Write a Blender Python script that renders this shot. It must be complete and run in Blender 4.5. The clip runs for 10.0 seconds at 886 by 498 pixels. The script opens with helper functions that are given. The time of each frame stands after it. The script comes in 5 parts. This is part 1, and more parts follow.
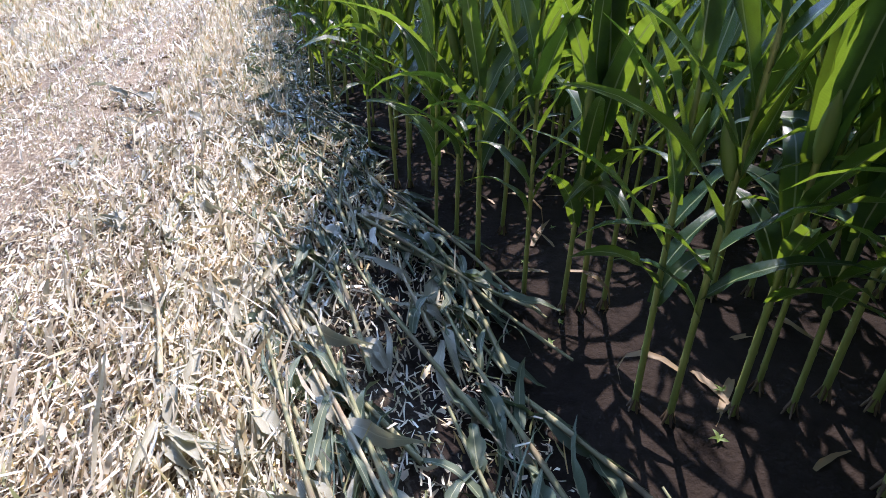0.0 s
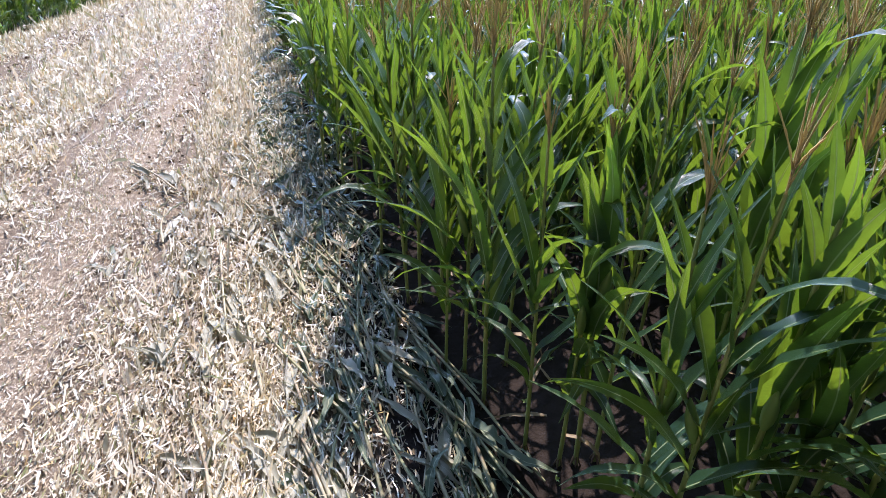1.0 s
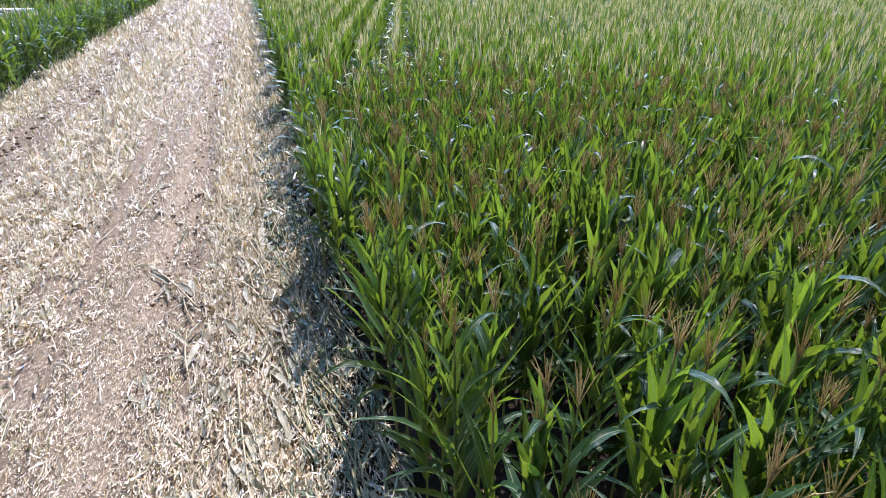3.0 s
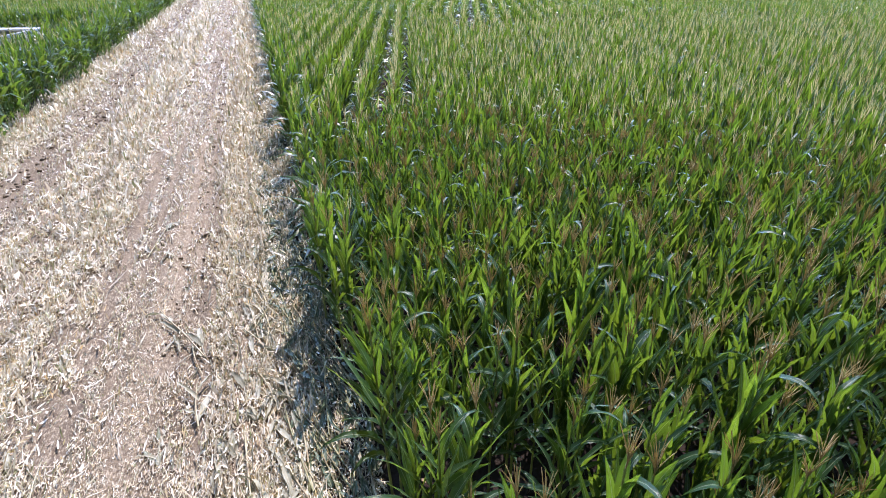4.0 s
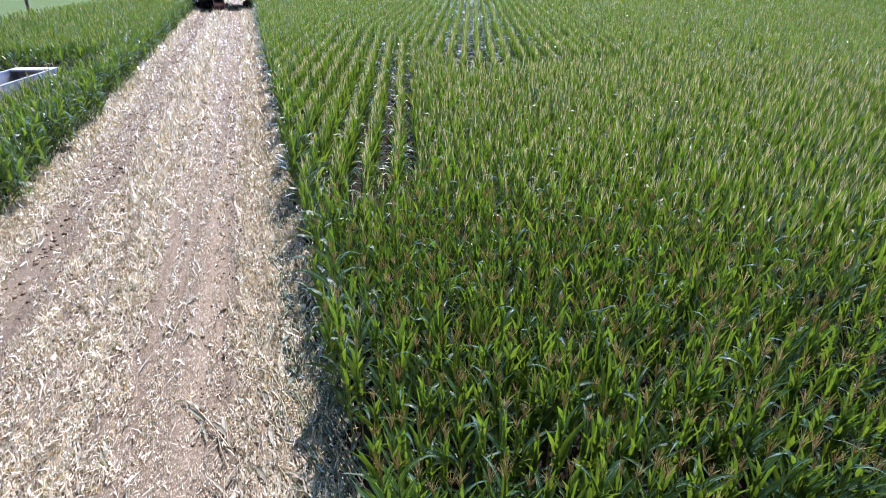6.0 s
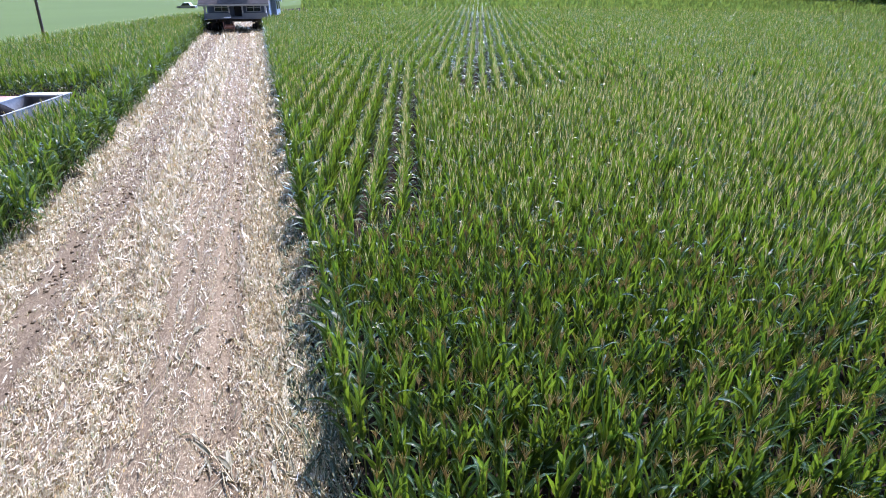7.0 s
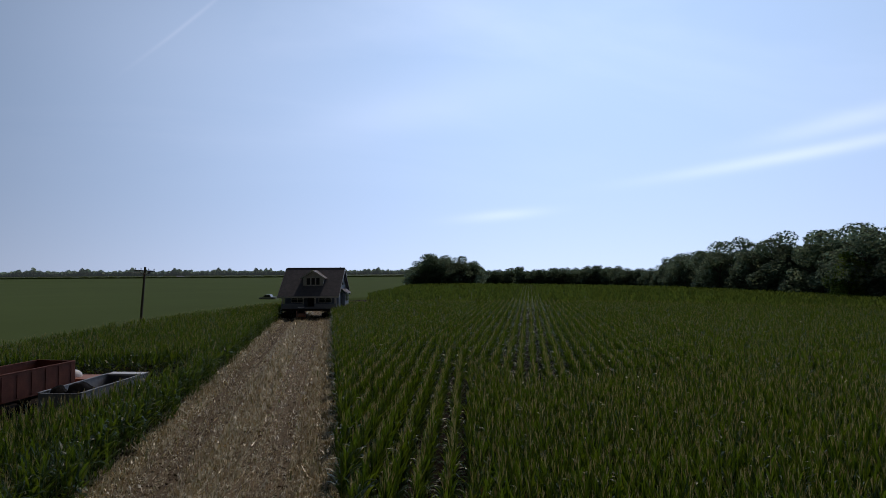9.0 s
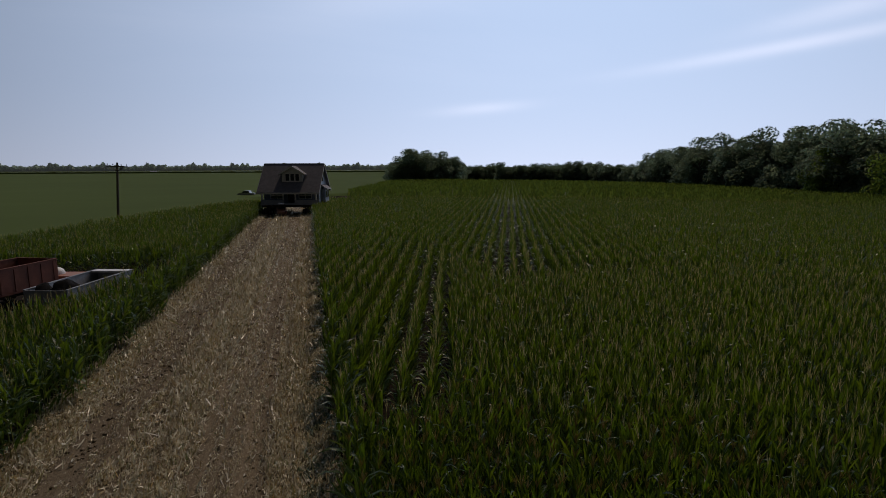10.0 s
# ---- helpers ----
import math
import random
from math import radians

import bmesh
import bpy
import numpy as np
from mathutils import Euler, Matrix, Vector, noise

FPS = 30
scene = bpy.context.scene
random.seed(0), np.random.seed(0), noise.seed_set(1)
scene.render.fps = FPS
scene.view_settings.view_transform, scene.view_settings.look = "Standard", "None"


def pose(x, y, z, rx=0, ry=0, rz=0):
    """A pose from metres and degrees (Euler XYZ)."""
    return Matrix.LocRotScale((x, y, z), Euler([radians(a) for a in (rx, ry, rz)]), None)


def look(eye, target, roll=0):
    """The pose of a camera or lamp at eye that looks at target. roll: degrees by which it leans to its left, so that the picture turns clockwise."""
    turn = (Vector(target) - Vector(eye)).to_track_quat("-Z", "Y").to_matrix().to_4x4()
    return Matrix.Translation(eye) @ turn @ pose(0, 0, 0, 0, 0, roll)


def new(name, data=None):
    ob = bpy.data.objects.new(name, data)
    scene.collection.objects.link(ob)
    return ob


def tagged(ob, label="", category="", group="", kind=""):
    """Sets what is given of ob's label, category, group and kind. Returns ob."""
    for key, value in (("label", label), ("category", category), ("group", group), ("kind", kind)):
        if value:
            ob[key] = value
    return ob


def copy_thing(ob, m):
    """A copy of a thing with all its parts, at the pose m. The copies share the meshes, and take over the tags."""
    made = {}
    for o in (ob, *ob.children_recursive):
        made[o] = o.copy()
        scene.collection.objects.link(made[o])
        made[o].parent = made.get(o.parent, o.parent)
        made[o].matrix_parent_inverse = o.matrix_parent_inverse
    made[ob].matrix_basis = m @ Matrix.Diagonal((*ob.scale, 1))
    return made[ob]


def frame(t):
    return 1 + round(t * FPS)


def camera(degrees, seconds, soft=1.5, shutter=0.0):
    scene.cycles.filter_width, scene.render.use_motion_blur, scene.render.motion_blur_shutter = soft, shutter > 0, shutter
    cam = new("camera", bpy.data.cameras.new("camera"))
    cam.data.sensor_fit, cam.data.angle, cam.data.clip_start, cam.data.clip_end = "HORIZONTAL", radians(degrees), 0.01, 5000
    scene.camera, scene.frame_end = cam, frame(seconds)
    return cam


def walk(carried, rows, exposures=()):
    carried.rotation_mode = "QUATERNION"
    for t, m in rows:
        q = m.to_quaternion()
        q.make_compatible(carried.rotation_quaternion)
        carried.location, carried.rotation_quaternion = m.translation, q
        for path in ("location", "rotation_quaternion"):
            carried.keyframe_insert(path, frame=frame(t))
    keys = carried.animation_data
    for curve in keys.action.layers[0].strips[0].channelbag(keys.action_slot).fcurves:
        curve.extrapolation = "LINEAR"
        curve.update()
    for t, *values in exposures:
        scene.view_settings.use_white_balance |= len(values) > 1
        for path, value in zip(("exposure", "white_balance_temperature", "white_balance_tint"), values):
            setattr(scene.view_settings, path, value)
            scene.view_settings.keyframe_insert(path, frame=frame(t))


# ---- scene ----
cam = camera(77.2, 10.0, soft=0.8)
PATH = [
    (0, (0.480, 2.250, 1.474), (5.81, 19.06, -7.96), 0.1),
    (0.5, (0.438, 2.325, 1.926), (5.78, 19.14, -7.52), 0.1),
    (1, (0.445, 2.348, 2.392), (5.79, 19.16, -7.03), 0.1),
    (1.5, (0.470, 2.344, 2.801), (5.81, 19.15, -6.65), -0.1),
    (2, (0.500, 2.310, 3.072), (5.85, 19.10, -6.39), -0.1),
    (2.5, (0.527, 2.274, 3.520), (5.86, 19.05, -5.96), -0.2),
    (3, (0.568, 2.238, 3.971), (5.91, 19.03, -5.51), -0.2),
    (4.5, (0.652, 2.125, 5.253), (5.98, 18.91, -4.23), -0.2),
    (5, (0.644, 2.122, 5.677), (5.97, 18.93, -3.75), -0.2),
    (5.5, (0.631, 2.100, 6.183), (5.95, 18.91, -3.26), -0.2),
    (7, (0.701, 2.109, 6.918), (5.88, 19.25, -1.98), -0.4),
    (7.2, (0.694, 2.120, 6.934), (5.71, 20.01, -0.46), -0.3),
    (7.3, (0.690, 2.125, 6.942), (5.60, 20.43, 0.53), -0.4),
    (7.5, (0.683, 2.136, 6.958), (5.39, 21.04, 2.42), -0.3),
    (7.7, (0.688, 2.116, 6.961), (5.34, 21.36, 4.10), -0.4),
    (8, (0.695, 2.087, 6.966), (4.86, 21.65, 6.73), -0.3),
    (8.2, (0.713, 2.027, 6.998), (4.68, 21.62, 7.64), -0.4),
    (8.5, (0.739, 1.938, 7.046), (4.75, 21.52, 7.86), -0.3),
    (9, (0.750, 1.826, 7.069), (4.74, 21.41, 7.87), -0.3),
    (9.2, (0.733, 1.819, 7.089), (4.85, 21.38, 7.53), -0.3),
    (9.5, (0.708, 1.809, 7.120), (5.28, 21.19, 5.31), -0.2),
    (9.7, (0.692, 1.822, 7.141), (5.26, 21.08, 4.31), -0.3),
    (10, (0.667, 1.841, 7.173), (5.27, 21.08, 4.23), -0.2),
]
walk(cam, [(t, look(e, a, r)) for t, e, a, r in PATH],
     exposures=[(0, 1.0, 6050, 27), (2, 0.88, 6100, 26), (4.5, 0.87, 6100, 26), (5.5, 0.84, 6100, 26), (7.0, 0.88, 6050, 26), (7.5, 0.64, 6200, 27), (7.8, 0.33, 6250, 23), (8.1, -0.95, 6650, 19), (8.5, -2.25, 7650, 19), (9.1, -2.34, 7550, 18), (9.5, -2.45, 7900, 19), (10, -2.46, 8400, 20)])

# ---- world and sun ----
SUN_AZ, SUN_EL = radians(28), radians(50)   # azimuth is counted from +y towards +x
world = bpy.data.worlds.new("sky")
scene.world = world
world.use_nodes = True
wn, wl = world.node_tree.nodes, world.node_tree.links


def wmath(op, a, b=None):
    n = wn.new("ShaderNodeMath")
    n.operation = op
    for i, v in enumerate((a, b)):
        if v is None:
            continue
        if isinstance(v, (int, float)):
            n.inputs[i].default_value = v
        else:
            wl.new(v, n.inputs[i])
    return n.outputs[0]


sky = wn.new("ShaderNodeTexSky")
sky.sky_type = "NISHITA"
sky.sun_disc = False
sky.sun_elevation, sky.sun_rotation = SUN_EL, SUN_AZ
sky.air_density, sky.dust_density, sky.ozone_density = 1.0, 0.3, 3.0
tc = wn.new("ShaderNodeTexCoord")
sep = wn.new("ShaderNodeSeparateXYZ")
wl.new(tc.outputs["Generated"], sep.inputs[0])
SX, SY, SZ = sep.outputs
AZ = wmath("ARCTAN2", SX, SY)
EL = wmath("ARCSINE", SZ)
# thin high cloud, drawn out in one direction
flat = wmath("ADD", wmath("MAXIMUM", SZ, 0.0), 0.16)
comb = wn.new("ShaderNodeCombineXYZ")
wl.new(wmath("DIVIDE", SX, flat), comb.inputs[0])
wl.new(wmath("DIVIDE", SY, flat), comb.inputs[1])
turn = wn.new("ShaderNodeMapping")
turn.inputs["Rotation"].default_value = (0, 0, radians(-52))
turn.inputs["Scale"].default_value = (0.42, 1.0, 1.0)
wl.new(comb.outputs[0], turn.inputs[0])
cirrus = wn.new("ShaderNodeTexNoise")
cirrus.inputs["Scale"].default_value = 0.9
cirrus.inputs["Detail"].default_value = 7
cirrus.inputs["Roughness"].default_value = 0.55
cirrus.inputs["Distortion"].default_value = 0.5
wl.new(turn.outputs[0], cirrus.inputs["Vector"])
ramp = wn.new("ShaderNodeMapRange")
ramp.inputs["From Min"].default_value, ramp.inputs["From Max"].default_value = 0.45, 0.80
wl.new(cirrus.outputs["Fac"], ramp.inputs["Value"])


def cloud_streak(az, el, tilt, length, breadth, gain):
    """A long soft cloud round one direction of the sky; angles in degrees."""
    da, de = wmath("SUBTRACT", AZ, radians(az)), wmath("SUBTRACT", EL, radians(el))
    c, s = math.cos(radians(tilt)), math.sin(radians(tilt))
    a = wmath("DIVIDE", wmath("ADD", wmath("MULTIPLY", da, c), wmath("MULTIPLY", de, s)), radians(length))
    b = wmath("DIVIDE", wmath("SUBTRACT", wmath("MULTIPLY", de, c), wmath("MULTIPLY", da, s)), radians(breadth))
    r = wmath("ADD", wmath("MULTIPLY", a, a), wmath("MULTIPLY", b, b))
    g = wmath("EXPONENT", wmath("MULTIPLY", r, -1.0))
    return wmath("MULTIPLY", wmath("MULTIPLY", g, gain), wmath("ADD", wmath("MULTIPLY", cirrus.outputs["Fac"], 1.2), 0.3))


# bright hazy air round the sun, and pale haze along the horizon
SDX, SDY, SDZ = math.sin(SUN_AZ) * math.cos(SUN_EL), math.cos(SUN_AZ) * math.cos(SUN_EL), math.sin(SUN_EL)
toward = wmath("MAXIMUM", wmath("ADD", wmath("ADD", wmath("MULTIPLY", SX, SDX), wmath("MULTIPLY", SY, SDY)), wmath("MULTIPLY", SZ, SDZ)), 0.0)
aureole = wmath("ADD", wmath("MULTIPLY", wmath("POWER", toward, 6.0), 0.45), wmath("MULTIPLY", wmath("POWER", toward, 20.0), 1.6))
ahead = wmath("MAXIMUM", wmath("ADD", wmath("MULTIPLY", SX, math.sin(SUN_AZ)), wmath("MULTIPLY", SY, math.cos(SUN_AZ))), 0.0)
side = wmath("POWER", wmath("MAXIMUM", wmath("COSINE", wmath("SUBTRACT", AZ, SUN_AZ)), 0.0), 1.3)
fade = wmath("EXPONENT", wmath("MULTIPLY", wmath("POWER", wmath("DIVIDE", wmath("ABSOLUTE", EL), 0.70), 4.0), -1.0))
low_haze = wmath("MULTIPLY", fade, wmath("ADD", wmath("MULTIPLY", side, 2.75), 0.05))
clouds = wmath("ADD", aureole, low_haze)
wisps = wmath("MULTIPLY", wmath("MULTIPLY", ramp.outputs[0], wmath("ADD", ahead, 0.3)), wmath("MULTIPLY", wmath("MINIMUM", wmath("MAXIMUM", wmath("SUBTRACT", EL, 0.12), 0.0), 0.3), 2.6))
streaks = wmath("MULTIPLY", wmath("EXPONENT", wmath("MULTIPLY", wmath("ABSOLUTE", EL), -8.0)), wmath("ADD", wmath("MULTIPLY", ahead, 0.9), 0.1))
streaks = wmath("ADD", streaks, wisps)
for row in ((44, 9.9, 5.5, 10, 0.55, 1.3), (48, 12.3, 8, 7, 0.8, 0.75), (17.5, 5.7, 4, 4.2, 0.5, 0.95), (15, 18, 4, 13, 3.2, 0.35), (-13.5, 22.5, 43, 5, 0.16, 0.4), (-14, 21, 0, 14, 7, 0.34), (5, 15.5, 8, 8, 2.0, 0.40)):
    streaks = wmath("ADD", streaks, cloud_streak(*row))
cloudmix = wn.new("ShaderNodeMix")
cloudmix.data_type, cloudmix.blend_type, cloudmix.clamp_factor = "RGBA", "ADD", False
wl.new(clouds, cloudmix.inputs["Factor"])
dim = wn.new("ShaderNodeVectorMath")
dim.operation = "SCALE"
dim.inputs["Scale"].default_value = 0.33
wl.new(sky.outputs[0], dim.inputs[0])
wl.new(dim.outputs[0], cloudmix.inputs["A"])
cloudmix.inputs["B"].default_value = (17.8, 29.4, 49.0, 1)
streakmix = wn.new("ShaderNodeMix")
streakmix.data_type, streakmix.blend_type, streakmix.clamp_factor = "RGBA", "ADD", False
wl.new(streaks, streakmix.inputs["Factor"])
wl.new(cloudmix.outputs["Result"], streakmix.inputs["A"])
streakmix.inputs["B"].default_value = (19.5, 18.8, 20.0, 1)
bg = wn.get("Background") or wn.new("ShaderNodeBackground")
bg.inputs["Strength"].default_value = 0.041
wl.new(streakmix.outputs["Result"], bg.inputs["Color"])
wout = wn.get("World Output") or wn.new("ShaderNodeOutputWorld")
wl.new(bg.outputs[0], wout.inputs[0])

lamp = bpy.data.lights.new("sun", "SUN")
lamp.energy, lamp.angle, lamp.color = 5.0, radians(0.6), (1.0, 0.94, 0.84)
sun = new("sun", lamp)
sun.matrix_world = look((0, 0, 60), (-math.sin(SUN_AZ) * math.cos(SUN_EL), -math.cos(SUN_AZ) * math.cos(SUN_EL), 60 - math.sin(SUN_EL)))

# ---- materials ----


def mat_nodes(name):
    m = bpy.data.materials.new(name)
    m.use_nodes = True
    nt = m.node_tree
    return m, nt, nt.nodes["Principled BSDF"], nt.nodes["Material Output"]


def node(nt, kind, **values):
    n = nt.nodes.new(kind)
    for k, v in values.items():
        n.inputs[k.replace("_", " ")].default_value = v
    return n


def rgb_mix(nt, fac, a, b):
    n = nt.nodes.new("ShaderNodeMix")
    n.data_type = "RGBA"
    for key, v in (("Factor", fac), ("A", a), ("B", b)):
        if isinstance(v, (int, float)):
            n.inputs[key].default_value = v
        elif isinstance(v, tuple):
            n.inputs[key].default_value = (*v, 1)
        else:
            nt.links.new(v, n.inputs[key])
    return n.outputs["Result"]


def ramp_of(nt, src, stops):
    n = nt.nodes.new("ShaderNodeValToRGB")
    el = n.color_ramp.elements
    while len(el) < len(stops):
        el.new(0.5)
    for e, (p, c) in zip(el, stops):
        e.position, e.color = p, (*c, 1)
    nt.links.new(src, n.inputs[0])
    return n.outputs[0]


def span(nt, src, lo, hi, a=0.0, b=1.0):
    n = nt.nodes.new("ShaderNodeMapRange")
    n.inputs["From Min"].default_value, n.inputs["From Max"].default_value = lo, hi
    n.inputs["To Min"].default_value, n.inputs["To Max"].default_value = a, b
    nt.links.new(src, n.inputs["Value"])
    return n.outputs[0]


def noise_of(nt, scale, detail=4, rough=0.55, stretch=None):
    t = nt.nodes.new("ShaderNodeTexCoord")
    n = node(nt, "ShaderNodeTexNoise", Scale=scale, Detail=detail, Roughness=rough)
    src = t.outputs["Object"]
    if stretch:
        mp = nt.nodes.new("ShaderNodeMapping")
        mp.inputs["Scale"].default_value = stretch
        nt.links.new(src, mp.inputs[0])
        src = mp.outputs[0]
    nt.links.new(src, n.inputs["Vector"])
    return n.outputs["Fac"]


def bump_to(nt, bsdf, src, strength, distance):
    b = node(nt, "ShaderNodeBump", Strength=strength, Distance=distance)
    nt.links.new(src, b.inputs["Height"])
    nt.links.new(b.outputs[0], bsdf.inputs["Normal"])


def leaf_material(name, dark, light, glow, through_part, rough=0.38, rib=None, patch=0.6, gloss=0.45):
    """Leaf: glossy green face, light passing through, a pale midrib where the blade has one."""
    m, nt, p, out = mat_nodes(name)
    rnd = nt.nodes.new("ShaderNodeNewGeometry").outputs["Random Per Island"]
    big = noise_of(nt, patch, 3)
    col = rgb_mix(nt, rnd, dark, light)
    col = rgb_mix(nt, span(nt, big, 0.35, 0.7, 0.0, 0.45), col, tuple(c * 1.25 for c in light))
    trans = rgb_mix(nt, rnd, (glow[0] * 0.58, glow[1] * 0.80, glow[2] * 0.85), glow)
    if rib:
        uv = nt.nodes.new("ShaderNodeUVMap")
        s = nt.nodes.new("ShaderNodeSeparateXYZ")
        nt.links.new(uv.outputs[0], s.inputs[0])
        d = nt.nodes.new("ShaderNodeMath")
        d.operation = "SUBTRACT"
        d.inputs[1].default_value = 0.5
        nt.links.new(s.outputs[0], d.inputs[0])
        ab = nt.nodes.new("ShaderNodeMath")
        ab.operation = "ABSOLUTE"
        nt.links.new(d.outputs[0], ab.inputs[0])
        mid = span(nt, ab.outputs[0], 0.018, 0.042, 1.0, 0.0)
        vein = node(nt, "ShaderNodeTexWave", Scale=14.0, Distortion=0.4)
        nt.links.new(uv.outputs[0], vein.inputs["Vector"])
        blotch = noise_of(nt, 26, 4, 0.65)
        col = rgb_mix(nt, span(nt, vein.outputs["Fac"], 0.0, 1.0, 0.0, 0.3), col, tuple(c * 0.5 for c in dark))
        trans = rgb_mix(nt, span(nt, vein.outputs["Fac"], 0.2, 1.0, 0.0, 0.30), trans, tuple(c * 0.35 for c in glow))
        trans = rgb_mix(nt, span(nt, blotch, 0.42, 0.70, 0.0, 0.45), trans, tuple(c * 0.45 for c in glow))
        col = rgb_mix(nt, mid, col, rib)
        trans = rgb_mix(nt, mid, trans, tuple(c * 0.6 for c in rib))
        bump_to(nt, p, vein.outputs["Fac"], 0.25, 0.002)
    nt.links.new(col, p.inputs["Base Color"])
    p.inputs["Roughness"].default_value = rough
    p.inputs["Specular IOR Level"].default_value = gloss
    tr = nt.nodes.new("ShaderNodeBsdfTranslucent")
    nt.links.new(trans, tr.inputs["Color"])
    mx = nt.nodes.new("ShaderNodeMixShader")
    mx.inputs[0].default_value = through_part
    nt.links.new(p.outputs[0], mx.inputs[1])
    nt.links.new(tr.outputs[0], mx.inputs[2])
    nt.links.new(mx.outputs[0], out.inputs[0])
    return m


def plain_material(name, a, b, scale=3.0, rough=0.7, metal=0.0, bump=0.3, depth=0.005, stretch=None, stain=None, sheen=0.5):
    """Two close colours mixed by noise at two scales, with fine relief and, where given, darker stains."""
    m, nt, p, out = mat_nodes(name)
    n1 = noise_of(nt, scale, 5, 0.6, stretch=stretch)
    n2 = noise_of(nt, scale * 9, 3, 0.6, stretch=stretch)
    col = rgb_mix(nt, span(nt, n1, 0.35, 0.65), a, b)
    col = rgb_mix(nt, span(nt, n2, 0.4, 0.75, 0.0, 0.35), col, tuple(c * 0.55 for c in a))
    if stain:
        n3 = noise_of(nt, scale * 0.35, 4, 0.65)
        col = rgb_mix(nt, span(nt, n3, 0.5, 0.68, 0.0, 0.8), col, stain)
    nt.links.new(col, p.inputs["Base Color"])
    p.inputs["Roughness"].default_value, p.inputs["Metallic"].default_value = rough, metal
    p.inputs["Specular IOR Level"].default_value = sheen
    bump_to(nt, p, n2, bump, depth)
    return m


def litter_material(name, stops, through_part=0.28, rough=0.34):
    """Chopped leaf and stalk: each piece takes one of several dry or green tones."""
    m, nt, p, out = mat_nodes(name)
    rnd = nt.nodes.new("ShaderNodeNewGeometry").outputs["Random Per Island"]
    col = ramp_of(nt, rnd, stops)
    col = rgb_mix(nt, span(nt, noise_of(nt, 35, 3), 0.4, 0.7, 0.0, 0.28), col, (0.20, 0.15, 0.09))
    dirt = noise_of(nt, 1.0, 5, 0.65, stretch=(3.2, 0.10, 1.0))
    col = rgb_mix(nt, span(nt, dirt, 0.49, 0.63, 0.0, 0.4), col, (0.27, 0.205, 0.14))
    nt.links.new(col, p.inputs["Base Color"])
    p.inputs["Roughness"].default_value = rough
    p.inputs["Specular IOR Level"].default_value = 0.6
    tr = nt.nodes.new("ShaderNodeBsdfTranslucent")
    nt.links.new(col, tr.inputs["Color"])
    mx = nt.nodes.new("ShaderNodeMixShader")
    mx.inputs[0].default_value = through_part
    nt.links.new(p.outputs[0], mx.inputs[1])
    nt.links.new(tr.outputs[0], mx.inputs[2])
    nt.links.new(mx.outputs[0], out.inputs[0])
    return m


M_LEAF = leaf_material("corn_leaf", (0.012, 0.036, 0.023), (0.028, 0.064, 0.028), (0.40, 0.57, 0.032), 0.228, rib=(0.27, 0.34, 0.16), gloss=0.15, rough=0.29)
M_STALK = plain_material("corn_stalk", (0.22, 0.28, 0.060), (0.34, 0.35, 0.10), 6, 0.45, stretch=(4, 4, 0.6), stain=(0.16, 0.17, 0.05))
M_ROOT = plain_material("brace_root", (0.13, 0.085, 0.05), (0.22, 0.15, 0.08), 20, 0.8)
M_TASSEL = leaf_material("corn_tassel", (0.41, 0.305, 0.15), (0.55, 0.415, 0.21), (0.58, 0.44, 0.20), 0.44, 0.8, gloss=0.05)
M_HUSK = leaf_material("corn_husk", (0.12, 0.19, 0.04), (0.18, 0.26, 0.06), (0.25, 0.35, 0.05), 0.2, 0.5)
M_DRY = leaf_material("dry_corn_leaf", (0.19, 0.125, 0.055), (0.30, 0.21, 0.10), (0.3, 0.2, 0.08), 0.25, 0.6)
M_FLAT = leaf_material("wilted_corn_leaf", (0.035, 0.066, 0.042), (0.15, 0.185, 0.115), (0.26, 0.32, 0.12), 0.18, 0.42, rib=(0.36, 0.38, 0.22), gloss=0.22)
M_PALEFLAT = leaf_material("bleached_corn_leaf", (0.12, 0.14, 0.085), (0.50, 0.455, 0.335), (0.42, 0.40, 0.23), 0.20, 0.45, rib=(0.48, 0.45, 0.31), gloss=0.2)
M_FLATSTALK = plain_material("flattened_stalk", (0.20, 0.21, 0.10), (0.36, 0.33, 0.19), 9, 0.75, stretch=(0.5, 5, 5), stain=(0.15, 0.11, 0.07), sheen=0.2)
M_PALESTALK = plain_material("bleached_stalk", (0.33, 0.295, 0.175), (0.50, 0.43, 0.28), 9, 0.75, stretch=(0.5, 5, 5), stain=(0.22, 0.16, 0.10), sheen=0.2)
M_LITTER = litter_material("litter", [(0.0, (0.92, 0.78, 0.55)), (0.20, (0.58, 0.45, 0.29)), (0.46, (0.94, 0.90, 0.71)), (0.66, (0.66, 0.58, 0.38)),
                                      (0.78, (0.34, 0.23, 0.13)), (0.90, (0.26, 0.31, 0.12)), (1.0, (0.72, 0.47, 0.19))])
M_SHRED = litter_material("leaf_shreds", [(0.0, (0.82, 0.73, 0.54)), (0.25, (0.52, 0.45, 0.31)), (0.5, (0.90, 0.83, 0.66)), (0.72, (0.44, 0.40, 0.25)), (0.88, (0.62, 0.47, 0.26)), (1.0, (0.22, 0.25, 0.09))], 0.30, 0.34)
M_SOY = leaf_material("soybean", (0.086, 0.126, 0.046), (0.104, 0.150, 0.054), (0.18, 0.28, 0.08), 0.10, 1.0, patch=0.02, gloss=0.02)
M_CANOPY = leaf_material("far_corn", (0.060, 0.088, 0.028), (0.092, 0.125, 0.038), (0.30, 0.38, 0.06), 0.28, 0.8, patch=0.03, gloss=0.12)
